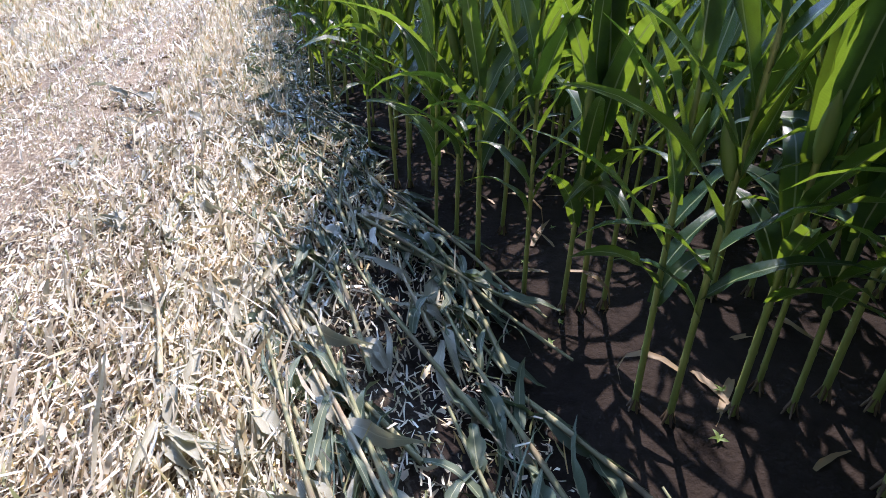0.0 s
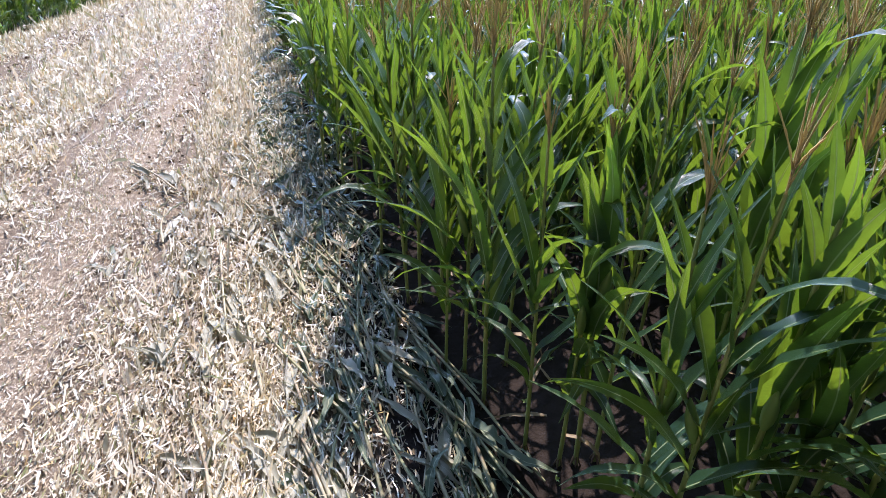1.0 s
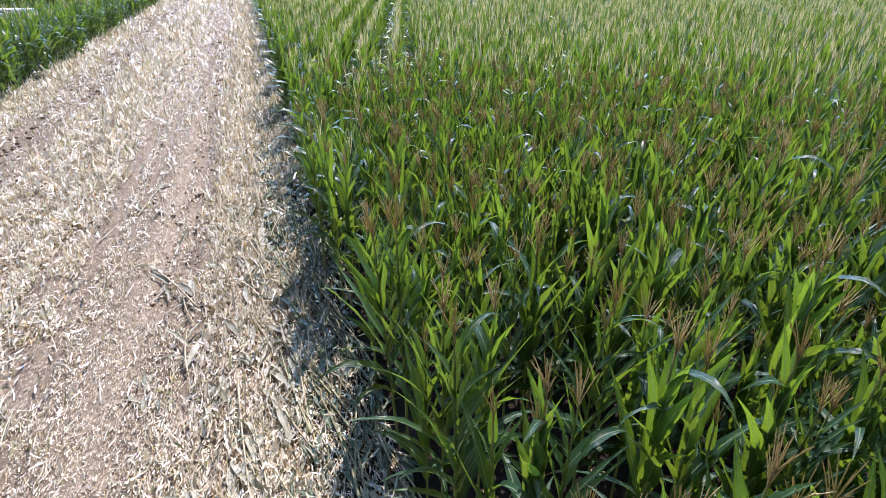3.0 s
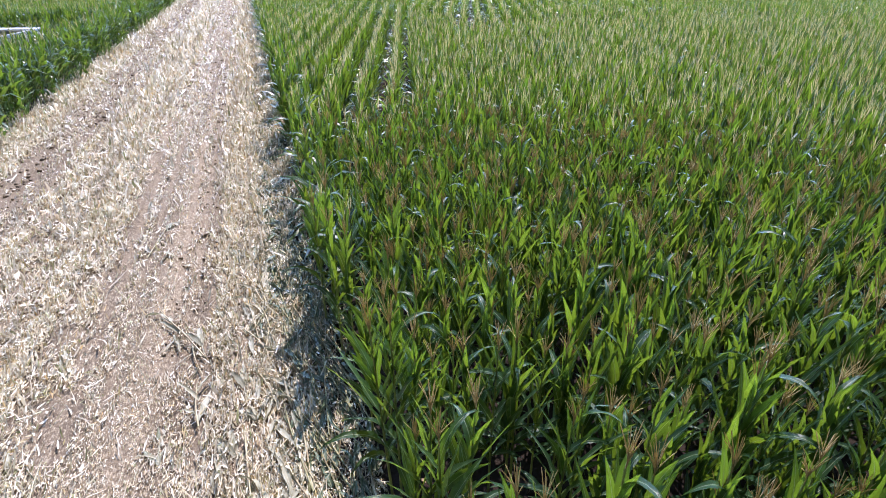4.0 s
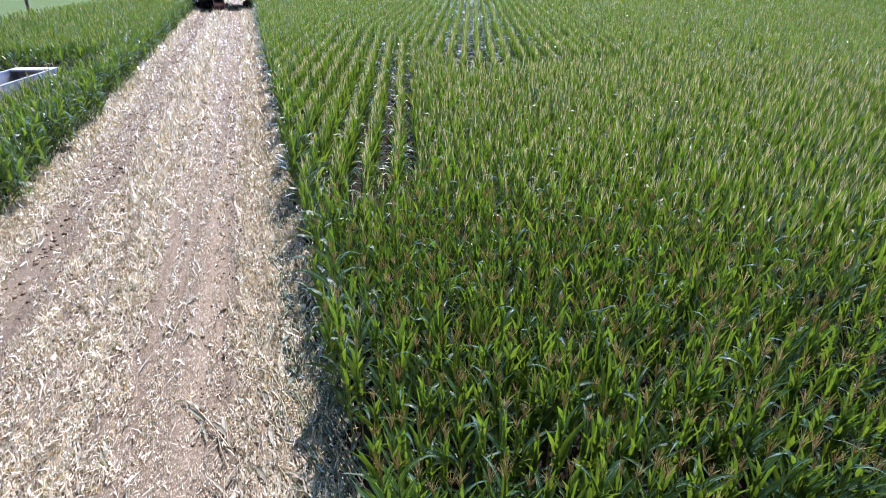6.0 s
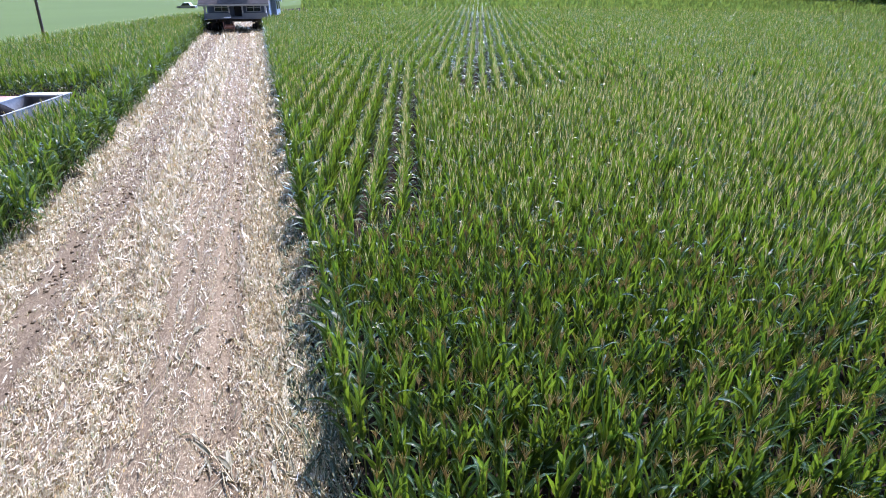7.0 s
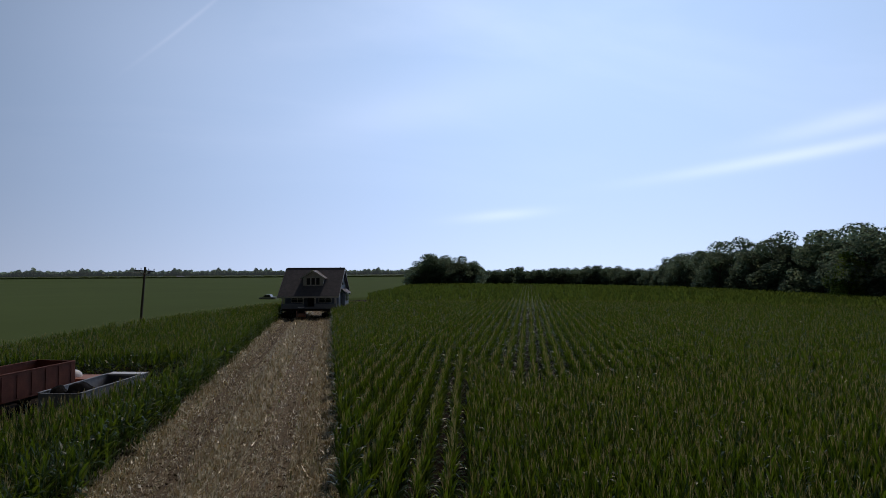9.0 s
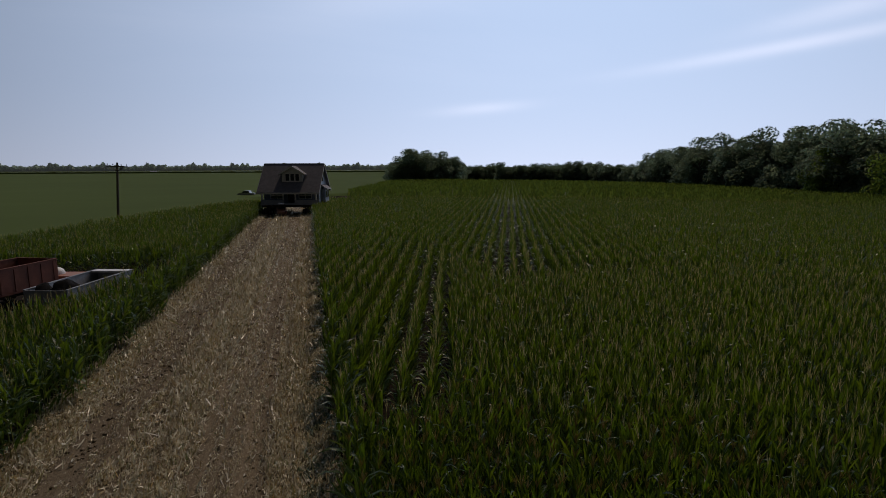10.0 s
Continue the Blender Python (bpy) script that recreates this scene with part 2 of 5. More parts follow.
M_TREE = leaf_material("tree_leaf", (0.102, 0.132, 0.104), (0.150, 0.182, 0.132), (0.38, 0.47, 0.30), 0.52, 0.7, patch=0.15, gloss=0.06)
M_TREE2 = leaf_material("tree_leaf_light", (0.07, 0.11, 0.025), (0.12, 0.17, 0.04), (0.32, 0.44, 0.08), 0.45, 0.7, patch=0.15, gloss=0.08)
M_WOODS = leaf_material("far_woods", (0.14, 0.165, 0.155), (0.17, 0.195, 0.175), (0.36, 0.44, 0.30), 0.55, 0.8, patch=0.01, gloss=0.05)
haze = M_WOODS.node_tree.nodes["Principled BSDF"].inputs    # far backdrop: the pale bluish haze of distance is painted in as emission
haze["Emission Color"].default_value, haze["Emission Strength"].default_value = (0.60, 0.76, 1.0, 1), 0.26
M_BARK = plain_material("bark", (0.09, 0.07, 0.05), (0.15, 0.12, 0.09), 4, 0.9, bump=0.6, depth=0.03, stretch=(3, 3, 0.5))


def ground_material():
    """Bare brown soil, crumbly, with straw dust pressed into the lane."""
    m, nt, p, out = mat_nodes("soil")
    t = nt.nodes.new("ShaderNodeTexCoord")
    s = nt.nodes.new("ShaderNodeSeparateXYZ")
    nt.links.new(t.outputs["Object"], s.inputs[0])
    n1, n2, n3 = noise_of(nt, 0.7, 5), noise_of(nt, 14, 6, 0.65), noise_of(nt, 70, 3, 0.7)
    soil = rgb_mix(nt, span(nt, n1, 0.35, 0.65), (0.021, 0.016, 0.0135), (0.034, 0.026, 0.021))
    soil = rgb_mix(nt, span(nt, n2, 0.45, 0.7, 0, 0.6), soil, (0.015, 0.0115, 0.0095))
    track = noise_of(nt, 1.0, 5, 0.6, stretch=(2.2, 0.06, 1.0))
    dust = rgb_mix(nt, span(nt, n2, 0.35, 0.65), (0.125, 0.092, 0.062), (0.27, 0.21, 0.14))
    dust = rgb_mix(nt, span(nt, track, 0.45, 0.60, 0, 0.70), dust, (0.075, 0.054, 0.038))
    straw = noise_of(nt, 55, 4, 0.7, stretch=(1.0, 0.3, 1.0))
    dust = rgb_mix(nt, span(nt, straw, 0.52, 0.62, 0, 0.65), dust, (0.50, 0.42, 0.29))
    dust = rgb_mix(nt, span(nt, n3, 0.50, 0.66, 0, 0.65), dust, (0.075, 0.054, 0.037))
    band = span(nt, s.outputs[0], -5.9, -5.3)
    band2 = span(nt, s.outputs[0], -4.6, -4.0, 1.0, 0.0)
    both = nt.nodes.new("ShaderNodeMath")
    both.operation = "MULTIPLY"
    nt.links.new(band, both.inputs[0])
    nt.links.new(band2, both.inputs[1])
    dust = rgb_mix(nt, span(nt, both.outputs[0], 0, 1, 0, 0.35), dust, (0.10, 0.074, 0.052))
    left = span(nt, s.outputs[0], -7.3, -6.5)
    right = span(nt, s.outputs[0], 0.2, 0.9, 1.0, 0.0)
    far = span(nt, s.outputs[1], 126.0, 130.0, 1.0, 0.0)
    lane = nt.nodes.new("ShaderNodeMath")
    lane.operation = "MULTIPLY"
    nt.links.new(left, lane.inputs[0])
    nt.links.new(right, lane.inputs[1])
    lane2 = nt.nodes.new("ShaderNodeMath")
    lane2.operation = "MULTIPLY"
    nt.links.new(lane.outputs[0], lane2.inputs[0])
    nt.links.new(far, lane2.inputs[1])
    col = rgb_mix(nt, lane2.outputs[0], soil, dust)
    nt.links.new(col, p.inputs["Base Color"])
    p.inputs["Roughness"].default_value = 0.95
    p.inputs["Specular IOR Level"].default_value = 0.05
    bump_to(nt, p, n2, 0.8, 0.03)
    return m


M_SOIL = ground_material()
M_SHINGLE = plain_material("asphalt_shingle", (0.18, 0.175, 0.20), (0.25, 0.24, 0.26), 2.2, 0.85, bump=0.5, depth=0.01)
M_SIDING = plain_material("pale_siding", (0.66, 0.68, 0.70), (0.74, 0.75, 0.76), 1.2, 0.55, stain=(0.56, 0.57, 0.58))
M_SIDEWALL = plain_material("grey_blue_siding", (0.32, 0.37, 0.45), (0.39, 0.44, 0.51), 1.2, 0.6)
# darker copy of the siding: the porch's shade is painted into its colour
M_PORCHSHADE = plain_material("porch_shade_siding", (0.13, 0.155, 0.21), (0.17, 0.20, 0.26), 1.2, 0.6)
M_WHITE = plain_material("white_paint", (0.74, 0.74, 0.73), (0.80, 0.80, 0.79), 2, 0.45, bump=0.1)
M_STEEL = plain_material("dark_steel", (0.05, 0.045, 0.042), (0.09, 0.075, 0.065), 3, 0.6, 0.4, stain=(0.12, 0.06, 0.03))
M_RUBBER = plain_material("rubber", (0.018, 0.018, 0.018), (0.03, 0.028, 0.026), 8, 0.85, sheen=0.2)
M_RUST = plain_material("rusty_red_steel", (0.17, 0.048, 0.030), (0.25, 0.080, 0.048), 1.3, 0.75, 0.1, bump=0.4, stain=(0.11, 0.045, 0.030))
M_ORANGE = plain_material("orange_paint", (0.40, 0.15, 0.08), (0.46, 0.20, 0.12), 2, 0.5)
M_GREYMETAL = plain_material("galvanised_grey", (0.25, 0.26, 0.28), (0.36, 0.37, 0.39), 1.6, 0.55, 0.2, stain=(0.17, 0.155, 0.145))
M_TARP = plain_material("dark_cloth", (0.010, 0.010, 0.011), (0.020, 0.019, 0.020), 4, 0.9, bump=0.6, depth=0.02, sheen=0.08)
M_POLE = plain_material("weathered_pole", (0.13, 0.10, 0.075), (0.20, 0.16, 0.12), 2.5, 0.85, bump=0.5, depth=0.01, stretch=(6, 6, 0.4))
M_CAR = plain_material("silver_paint", (0.30, 0.30, 0.31), (0.36, 0.36, 0.37), 1, 0.3, 0.5, bump=0.02)
M_DARKROOM = plain_material("dark_inside", (0.020, 0.020, 0.022), (0.035, 0.034, 0.034), 2, 0.8)


def glass_material():
    m, nt, p, out = mat_nodes("window_glass")
    p.inputs["Base Color"].default_value = (0.03, 0.035, 0.045, 1)
    p.inputs["Roughness"].default_value = 0.06
    p.inputs["Specular IOR Level"].default_value = 0.6
    nt.links.new(span(nt, noise_of(nt, 1.5, 2), 0.3, 0.7, 0.04, 0.10), p.inputs["Roughness"])
    return m


M_GLASS = glass_material()

# ---- mesh helpers ----


def quad_mesh(name, V, F, mats, mi=None, uv=None, smooth=True):
    """A mesh of quads from arrays: places, corners, material numbers and, per place, a uv."""
    V, F = np.asarray(V, np.float32).reshape(-1, 3), np.asarray(F, np.int32).reshape(-1, 4)
    me = bpy.data.meshes.new(name)
    me.vertices.add(len(V))
    me.vertices.foreach_set("co", V.ravel())
    me.loops.add(F.size)
    me.loops.foreach_set("vertex_index", F.ravel())
    me.polygons.add(len(F))
    me.polygons.foreach_set("loop_start", np.arange(0, F.size, 4, dtype=np.int32))
    for m in mats:
        me.materials.append(m)
    if mi is not None:
        me.polygons.foreach_set("material_index", np.asarray(mi, np.int32))
    me.polygons.foreach_set("use_smooth", np.full(len(F), smooth))
    if uv is not None:
        lay = me.uv_layers.new(name="UVMap")
        lay.data.foreach_set("uv", np.asarray(uv, np.float32)[F.ravel()].ravel())
    me.update(calc_edges=True)
    return me


def strip(C, S, N, w, fold, uvv, wave=None):
    """A ribbon of three points across along the line C, with side vectors S and normals N."""
    n = len(C)
    w = w[:, None]
    lift = fold * w
    a = C - S * w / 2 + N * lift
    b = C
    c = C + S * w / 2 + N * lift
    if wave is not None:
        a = a + N * wave[0][:, None]
        c = c + N * wave[1][:, None]
    V = np.stack([a, b, c], 1).reshape(-1, 3)
    uv = np.stack([np.stack([np.full(n, u), uvv], 1) for u in (0.0, 0.5, 1.0)], 1).reshape(-1, 2)
    F = []
    for i in range(n - 1):
        k = 3 * i
        F += [(k, k + 1, k + 4, k + 3), (k + 1, k + 2, k + 5, k + 4)]
    return V, np.array(F), uv


def ribbon(C, S, w, uvv):
    n = len(C)
    V = np.stack([C - S * w[:, None] / 2, C + S * w[:, None] / 2], 1).reshape(-1, 3)
    uv = np.stack([np.stack([np.full(n, u), uvv], 1) for u in (0.0, 1.0)], 1).reshape(-1, 2)
    F = np.array([(2 * i, 2 * i + 1, 2 * i + 3, 2 * i + 2) for i in range(n - 1)])
    return V, F, uv


def blade(rng, length, width, a0, bend, az, base, segs, fine=True):
    """One corn leaf from its sheath: it rises at angle a0 and bends over by the angle bend."""
    t = np.linspace(0, 1, segs + 1)
    ang = a0 - bend * t ** 1.4
    mid = (ang[1:] + ang[:-1]) / 2
    r = np.concatenate([[0], np.cumsum(np.cos(mid))]) * length / segs
    z = np.concatenate([[0], np.cumsum(np.sin(mid))]) * length / segs
    sway = rng.uniform(-0.25, 0.25) * t ** 2 * length
    roll = rng.uniform(-0.9, 0.9) * t
    ca, sa = math.cos(az), math.sin(az)
    C = np.stack([r * ca - sway * sa, r * sa + sway * ca, z], 1) + np.asarray(base)
    S0 = np.array([-sa, ca, 0.0])
    N0 = np.stack([-np.sin(ang) * ca, -np.sin(ang) * sa, np.cos(ang)], 1)
    S = S0 * np.cos(roll)[:, None] + N0 * np.sin(roll)[:, None]
    N = N0 * np.cos(roll)[:, None] - S0 * np.sin(roll)[:, None]
    w = width * np.minimum(1, 0.5 + t * 2.4) * np.clip(1 - t ** 1.8, 0.02, 1)
    if fine:
        ph = rng.uniform(0, 6.28, 2)
        wav = [0.12 * w * np.sin(t * rng.uniform(14, 22) + p) for p in ph]
        return strip(C, S, N, w, 0.16, t, wav)
    return ribbon(C, S, w, t)


def tube(C, rad, sides=6):
    """A tapered tube round the nearly straight line C."""
    C, rad = np.asarray(C, float), np.asarray(rad, float)
    d = C[-1] - C[0]
    d = d / np.linalg.norm(d)
    x = np.cross(d, (0.3, 0.9, 0.2) if abs(d[1]) < 0.8 else (0.9, 0.1, 0.2))
    x /= np.linalg.norm(x)
    y = np.cross(d, x)
    a = np.arange(sides) / sides * 2 * np.pi
    ring = np.cos(a)[:, None] * x + np.sin(a)[:, None] * y
    V = (C[:, None, :] + ring[None] * rad[:, None, None]).reshape(-1, 3)
    F = []
    for i in range(len(C) - 1):
        for j in range(sides):
            k = (j + 1) % sides
            F.append((i * sides + j, i * sides + k, (i + 1) * sides + k, (i + 1) * sides + j))
    uv = np.zeros((len(V), 2))
    return V, np.array(F), uv


def join(parts):
    """Joins (V, F, uv, material number) into one set of arrays."""
    V, F, U, M, k = [], [], [], [], 0
    for v, f, u, m in parts:
        V.append(v), F.append(f + k), U.append(u), M.append(np.full(len(f), m))
        k += len(v)
    return np.concatenate(V), np.concatenate(F), np.concatenate(U), np.concatenate(M)


def corn_parts(rng, lod, bushy=False):
    """The pieces of one corn plant, as (name, V, F, uv, material): 0 leaf, 1 stalk, 2 tassel, 3 husk, 4 dry leaf."""
    h = rng.uniform(1.72, 1.9)
    out = []
    lean = rng.uniform(-0.04, 0.04, 2)

    def at(z):
        return np.array([lean[0] * (z / h) ** 2, lean[1] * (z / h) ** 2, z])

    if lod <= 1:
        zs = [0]
        z = 0.12
        while z < h:
            zs += [z - 0.012, z, z + 0.012]
            z += 0.17
        zs = [q for q in zs if q < h - 0.01] + [h]
        rad = []
        for q in zs:
            ring = 0.0022 if any(abs(q - (0.12 + 0.17 * i)) < 0.002 for i in range(14)) else 0.0
            rad.append(0.0132 * (1 - 0.5 * q / h) + ring)
        out.append(("stalk", *tube([at(q) for q in zs], rad, 6 if lod == 0 else 4), 1))
    elif lod == 2:
        out.append(("stalk", *tube([at(0), at(h)], [0.013, 0.007], 3), 1))
    nl = (15, 14, 12, 7)[lod]
    az0 = math.pi / 2
    low = (0.48, 0.42, 0.40, 0.40)[lod]
    if bushy:
        low = 0.22
    for i in range(nl):
        f = i / (nl - 1)
        z = low + (h - 0.16 - low) * f ** (1.12, 1.05, 0.9, 0.72)[lod]
        length = (0.48 + 0.27 * math.sin(math.pi * min(1, f * 0.95 + 0.1))) * rng.uniform(0.82, 1.15) * (0.8 if f < 0.2 else 1)
        width = ((0.070, 0.070, 0.075, 0.090)[lod] + 0.026 * math.sin(math.pi * min(1, f + 0.1))) * rng.uniform(0.85, 1.2)
        if f < 0.34 or (bushy and f < 0.75 and rng.random() < 0.7):          # the low leaves hang over
            a0, bend = radians(rng.uniform(50, 70)), radians(rng.uniform(40, 115))
        elif f < 0.6:
            a0, bend = radians(rng.uniform(64, 80)), radians(rng.uniform(5, 45))
        elif rng.random() < 0.13:
            a0, bend = radians(rng.uniform(60, 78)), radians(rng.uniform(80, 150))
        else:                 # the upper ones stand up like swords
            a0, bend = radians(rng.uniform(70, 86)), radians(rng.uniform(2, 22))
            length, width = length * 0.80, width * (0.98 if lod < 3 else 1.05)
        if bushy and f < 0.75:
            length, width = length * 1.15, width * 1.25
        az = az0 + (i % 2) * math.pi + rng.uniform(-0.55, 0.55)
        if lod == 3:
            width *= 1.2
            length *= 1.05
        v, fa, u = blade(rng, length, width, a0, bend, az, at(z), (8, 5, 3, 2)[lod], lod <= 1)
        out.append(("leaf", v, fa, u, 0))
    if lod <= 1 and rng.random() < 0.55:
        v, fa, u = blade(rng, 0.36, 0.035, radians(20), radians(150), rng.uniform(0, 6.28), at(0.24), 5, True)
        out.append(("dry_leaf", v, fa, u, 4))
    if bushy and rng.random() < 0.75:
        return out
    # tassel
    tp = []
    nb = (11, 8, 5, 3)[lod]
    th = rng.uniform(0.24, 0.34) * (1.0 if lod <= 1 else 1.2)
    for i in range(nb):
        a = rng.uniform(0, 6.28)
        spread = 0.02 if i == 0 else rng.uniform(0.03, 0.10)
        z0 = h - 0.03 + (0 if i == 0 else rng.uniform(0.02, 0.12))
        z1 = h + th * (1.0 if i == 0 else rng.uniform(0.62, 0.95))
        q = np.linspace(0, 1, 9 if lod == 0 else 4 if lod == 1 else 2)
        C = np.stack([lean[0] + math.cos(a) * spread * q ** 1.3, lean[1] + math.sin(a) * spread * q ** 1.3, z0 + (z1 - z0) * q], 1)
        if lod <= 1:
            rad = np.array([0.0022, 0.0040, 0.0024, 0.0044, 0.0024, 0.0042, 0.0022, 0.0036, 0.0012]) if lod == 0 else np.array([0.0028, 0.0052, 0.0050, 0.0024])
            tp.append((*tube(C, rad, 3), 2))
        else:
            b = rng.uniform(0, 3.14)
            tp.append((*ribbon(C, np.array([math.cos(b), math.sin(b), 0.0]), np.array([0.013, 0.009]) * (0.62 if lod == 2 else 0.48), q), 2))
    v, fa, u, _ = join(tp)
    out.append(("tassel", v, fa, u, 2))
    if lod <= 1:
        a = az0 + rng.uniform(-0.6, 0.6)
        e = at(0.95)
        q = np.linspace(0, 1, 6)
        C = e + np.stack([math.cos(a) * (0.015 + 0.05 * q), math.sin(a) * (0.015 + 0.05 * q), 0.20 * q], 1)
        out.append(("ear", *tube(C, [0.012, 0.021, 0.024, 0.022, 0.015, 0.003], 6), 3))
    if lod == 0:
        rp = [(*tube([at(0.075), at(0.02) + np.array([math.cos(q), math.sin(q), 0]) * 0.020, np.array([math.cos(q) * 0.034, math.sin(q) * 0.034, -0.02])], [0.009, 0.006, 0.003], 3), 5) for q in np.arange(5) * 1.26]
        v, fa, u, _ = join(rp)
        out.append(("root", v, fa, u, 5))
    return out


CORN_MATS = [M_LEAF, M_STALK, M_TASSEL, M_HUSK, M_DRY, M_ROOT]


def scatter(variants, which, M):
    """Copies of arrays: variants (V, F, uv, mi), the variant number of each copy and its 3 x 4 pose."""
    VV, FF, UU, MM, k = [], [], [], [], 0
    for i, (v, f, u, m) in enumerate(variants):
        P = M[which == i]
        if not len(P):
            continue
        w = np.einsum("nij,vj->nvi", P[:, :, :3], v) + P[:, None, :, 3]
        n = len(P)
        VV.append(w.reshape(-1, 3))
        FF.append((f[None] + (np.arange(n) * len(v))[:, None, None] + k).reshape(-1, 4))
        UU.append(np.tile(u, (n, 1)))
        MM.append(np.tile(m, n))
        k += n * len(v)
    return np.concatenate(VV), np.concatenate(FF), np.concatenate(UU), np.concatenate(MM)


def upright_poses(rng, xy, lo=0.9, hi=1.08, tilt=0.05, along=None):
    n = len(xy)
    a = rng.uniform(0, 2 * np.pi, n)
    if along is not None:     # in the long rows the leaves spread mostly along the row
        a = np.where(np.isnan(along), a, along + rng.normal(0, 1.1, n) + np.pi * rng.integers(0, 2, n))
    s = rng.uniform(lo, hi, n)
    tx, ty = rng.normal(0, tilt, n), rng.normal(0, tilt, n)
    k = s if along is None else np.where(np.isnan(along), s, s * 0.92)
    M = np.zeros((n, 3, 4))
    M[:, 0, 0], M[:, 0, 1], M[:, 0, 2] = np.cos(a) * k, -np.sin(a) * s, tx * s
    M[:, 1, 0], M[:, 1, 1], M[:, 1, 2] = np.sin(a) * k, np.cos(a) * s, ty * s
    M[:, 2, 2] = s
    M[:, 0, 3], M[:, 1, 3] = xy[:, 0], xy[:, 1]
    return M


def part(name, data, material, parent, label=""):
    """One mesh object under a thing or a part, from a bmesh or a ready mesh."""
    if isinstance(data, bmesh.types.BMesh):
        me = bpy.data.meshes.new(name)
        data.to_mesh(me)
        data.free()
        me.materials.append(material)
    else:
        me = data
    ob = new(name, me)
    ob.parent = parent
    if label:
        ob["label"] = label
    return ob


def thing(name, m, label, category, group=""):
    e = new(name)
    e.empty_display_size = 0.2
    e.matrix_world = m
    return tagged(e, label, category, group)


def box(bm, x0, y0, z0, x1, y1, z1, bevel=0.0):
    g = bmesh.ops.create_cube(bm, size=1.0, matrix=Matrix.Translation(((x0 + x1) / 2, (y0 + y1) / 2, (z0 + z1) / 2)) @ Matrix.Diagonal((abs(x1 - x0), abs(y1 - y0), abs(z1 - z0), 1)))
    if bevel:
        es = list({e for v in g["verts"] for e in v.link_edges})
        bmesh.ops.bevel(bm, geom=es, offset=bevel, segments=2, affect="EDGES", profile=0.5)
    return bm


def prism(bm, pts, axis, a, b):
    """A slab: the outline pts in the two other axes, pushed from a to b along the axis."""
    rings = []
    for q in (a, b):
        vs = []
        for u, v in pts:
            co = {"x": (q, u, v), "y": (u, q, v), "z": (u, v, q)}[axis]
            vs.append(bm.verts.new(co))
        rings.append(vs)
    n = len(pts)
    bm.faces.new(rings[0])
    bm.faces.new(rings[1][::-1])
    for i in range(n):
        bm.faces.new((rings[0][i], rings[1][i], rings[1][(i + 1) % n], rings[0][(i + 1) % n]))
    bmesh.ops.recalc_face_normals(bm, faces=bm.faces[:])
    return bm


def rod(bm, p, q, r, sides=10, r2=None):
    p, q = Vector(p), Vector(q)
    d = q - p
    m = Matrix.Translation((p + q) / 2) @ d.to_track_quat("Z", "Y").to_matrix().to_4x4()
    bmesh.ops.create_cone(bm, cap_ends=True, segments=sides, radius1=r, radius2=r if r2 is None else r2, depth=d.length, matrix=m)
    return bm


def wheel_parts(parent, x, y, z, r, w, rim_mat=None):
    """A wheel with its tyre and rim, axle along x."""
    bm = bmesh.new()
    bmesh.ops.create_cone(bm, cap_ends=False, segments=24, radius1=r, radius2=r, depth=w, matrix=pose(x, y, z, 0, 90, 0))
    bmesh.ops.create_cone(bm, cap_ends=False, segments=24, radius1=r * 0.6, radius2=r * 0.6, depth=w * 0.9, matrix=pose(x, y, z, 0, 90, 0))
    for s in (-1, 1):
        prof = [(r, w * 0.5), (r * 0.93, w * 0.56), (r * 0.6, w * 0.45)]
        rings = []
        for rr, ww in prof:
            rings.append([bm.verts.new((x + s * ww, y + rr * math.cos(k * math.tau / 24), z + rr * math.sin(k * math.tau / 24))) for k in range(24)])
        for a, b in zip(rings, rings[1:]):
            for k in range(24):
                bm.faces.new((a[k], a[(k + 1) % 24], b[(k + 1) % 24], b[k]))
    tyre = part("wheel", bm, M_RUBBER, parent, "black rubber tyre")
    bm = bmesh.new()
    bmesh.ops.create_cone(bm, cap_ends=True, segments=20, radius1=r * 0.6, radius2=r * 0.6, depth=w * 0.7, matrix=pose(x, y, z, 0, 90, 0))
    bmesh.ops.create_cone(bm, cap_ends=True, segments=12, radius1=r * 0.2, radius2=r * 0.2, depth=w * 0.95, matrix=pose(x, y, z, 0, 90, 0))
    part("rim", bm, rim_mat or M_GREYMETAL, tyre)
    return tyre


# ---- ground ----
TH, TH_FAR = radians(14.2), radians(20.3)   # the crop rows run this far to the right of the lane, near it and beyond
CT, ST = math.cos(TH), math.sin(TH)
LANE_L, LANE_R = -6.9, 0.9


def rut(x):
    """Height of the lane's surface across it: two shallow wheel tracks each way."""
    z = 0.0
    for c, w, d in ((-0.95, 0.20, 0.045), (-1.95, 0.22, 0.045), (-4.6, 0.28, 0.050), (-5.4, 0.30, 0.060)):
        z = z - d * np.exp(-((x - c) / w) ** 2)
    return z


def ground_height(x, y):
    x, y = np.asarray(x, float), np.asarray(y, float)
    xc = np.clip(x, -30, 30)
    inside = 1 / (1 + np.exp(-(xc - LANE_L) / 0.2)) / (1 + np.exp((xc - LANE_R) / 0.2))
    bumps = 0.012 * np.sin(x * 5.1 + 1.3 * np.sin(y * 1.7)) * np.sin(y * 3.3 + x) + 0.010 * np.sin(x * 11 + y * 7.3) * np.sin(y * 12.1 - x * 4)
    return rut(x) * inside + bumps


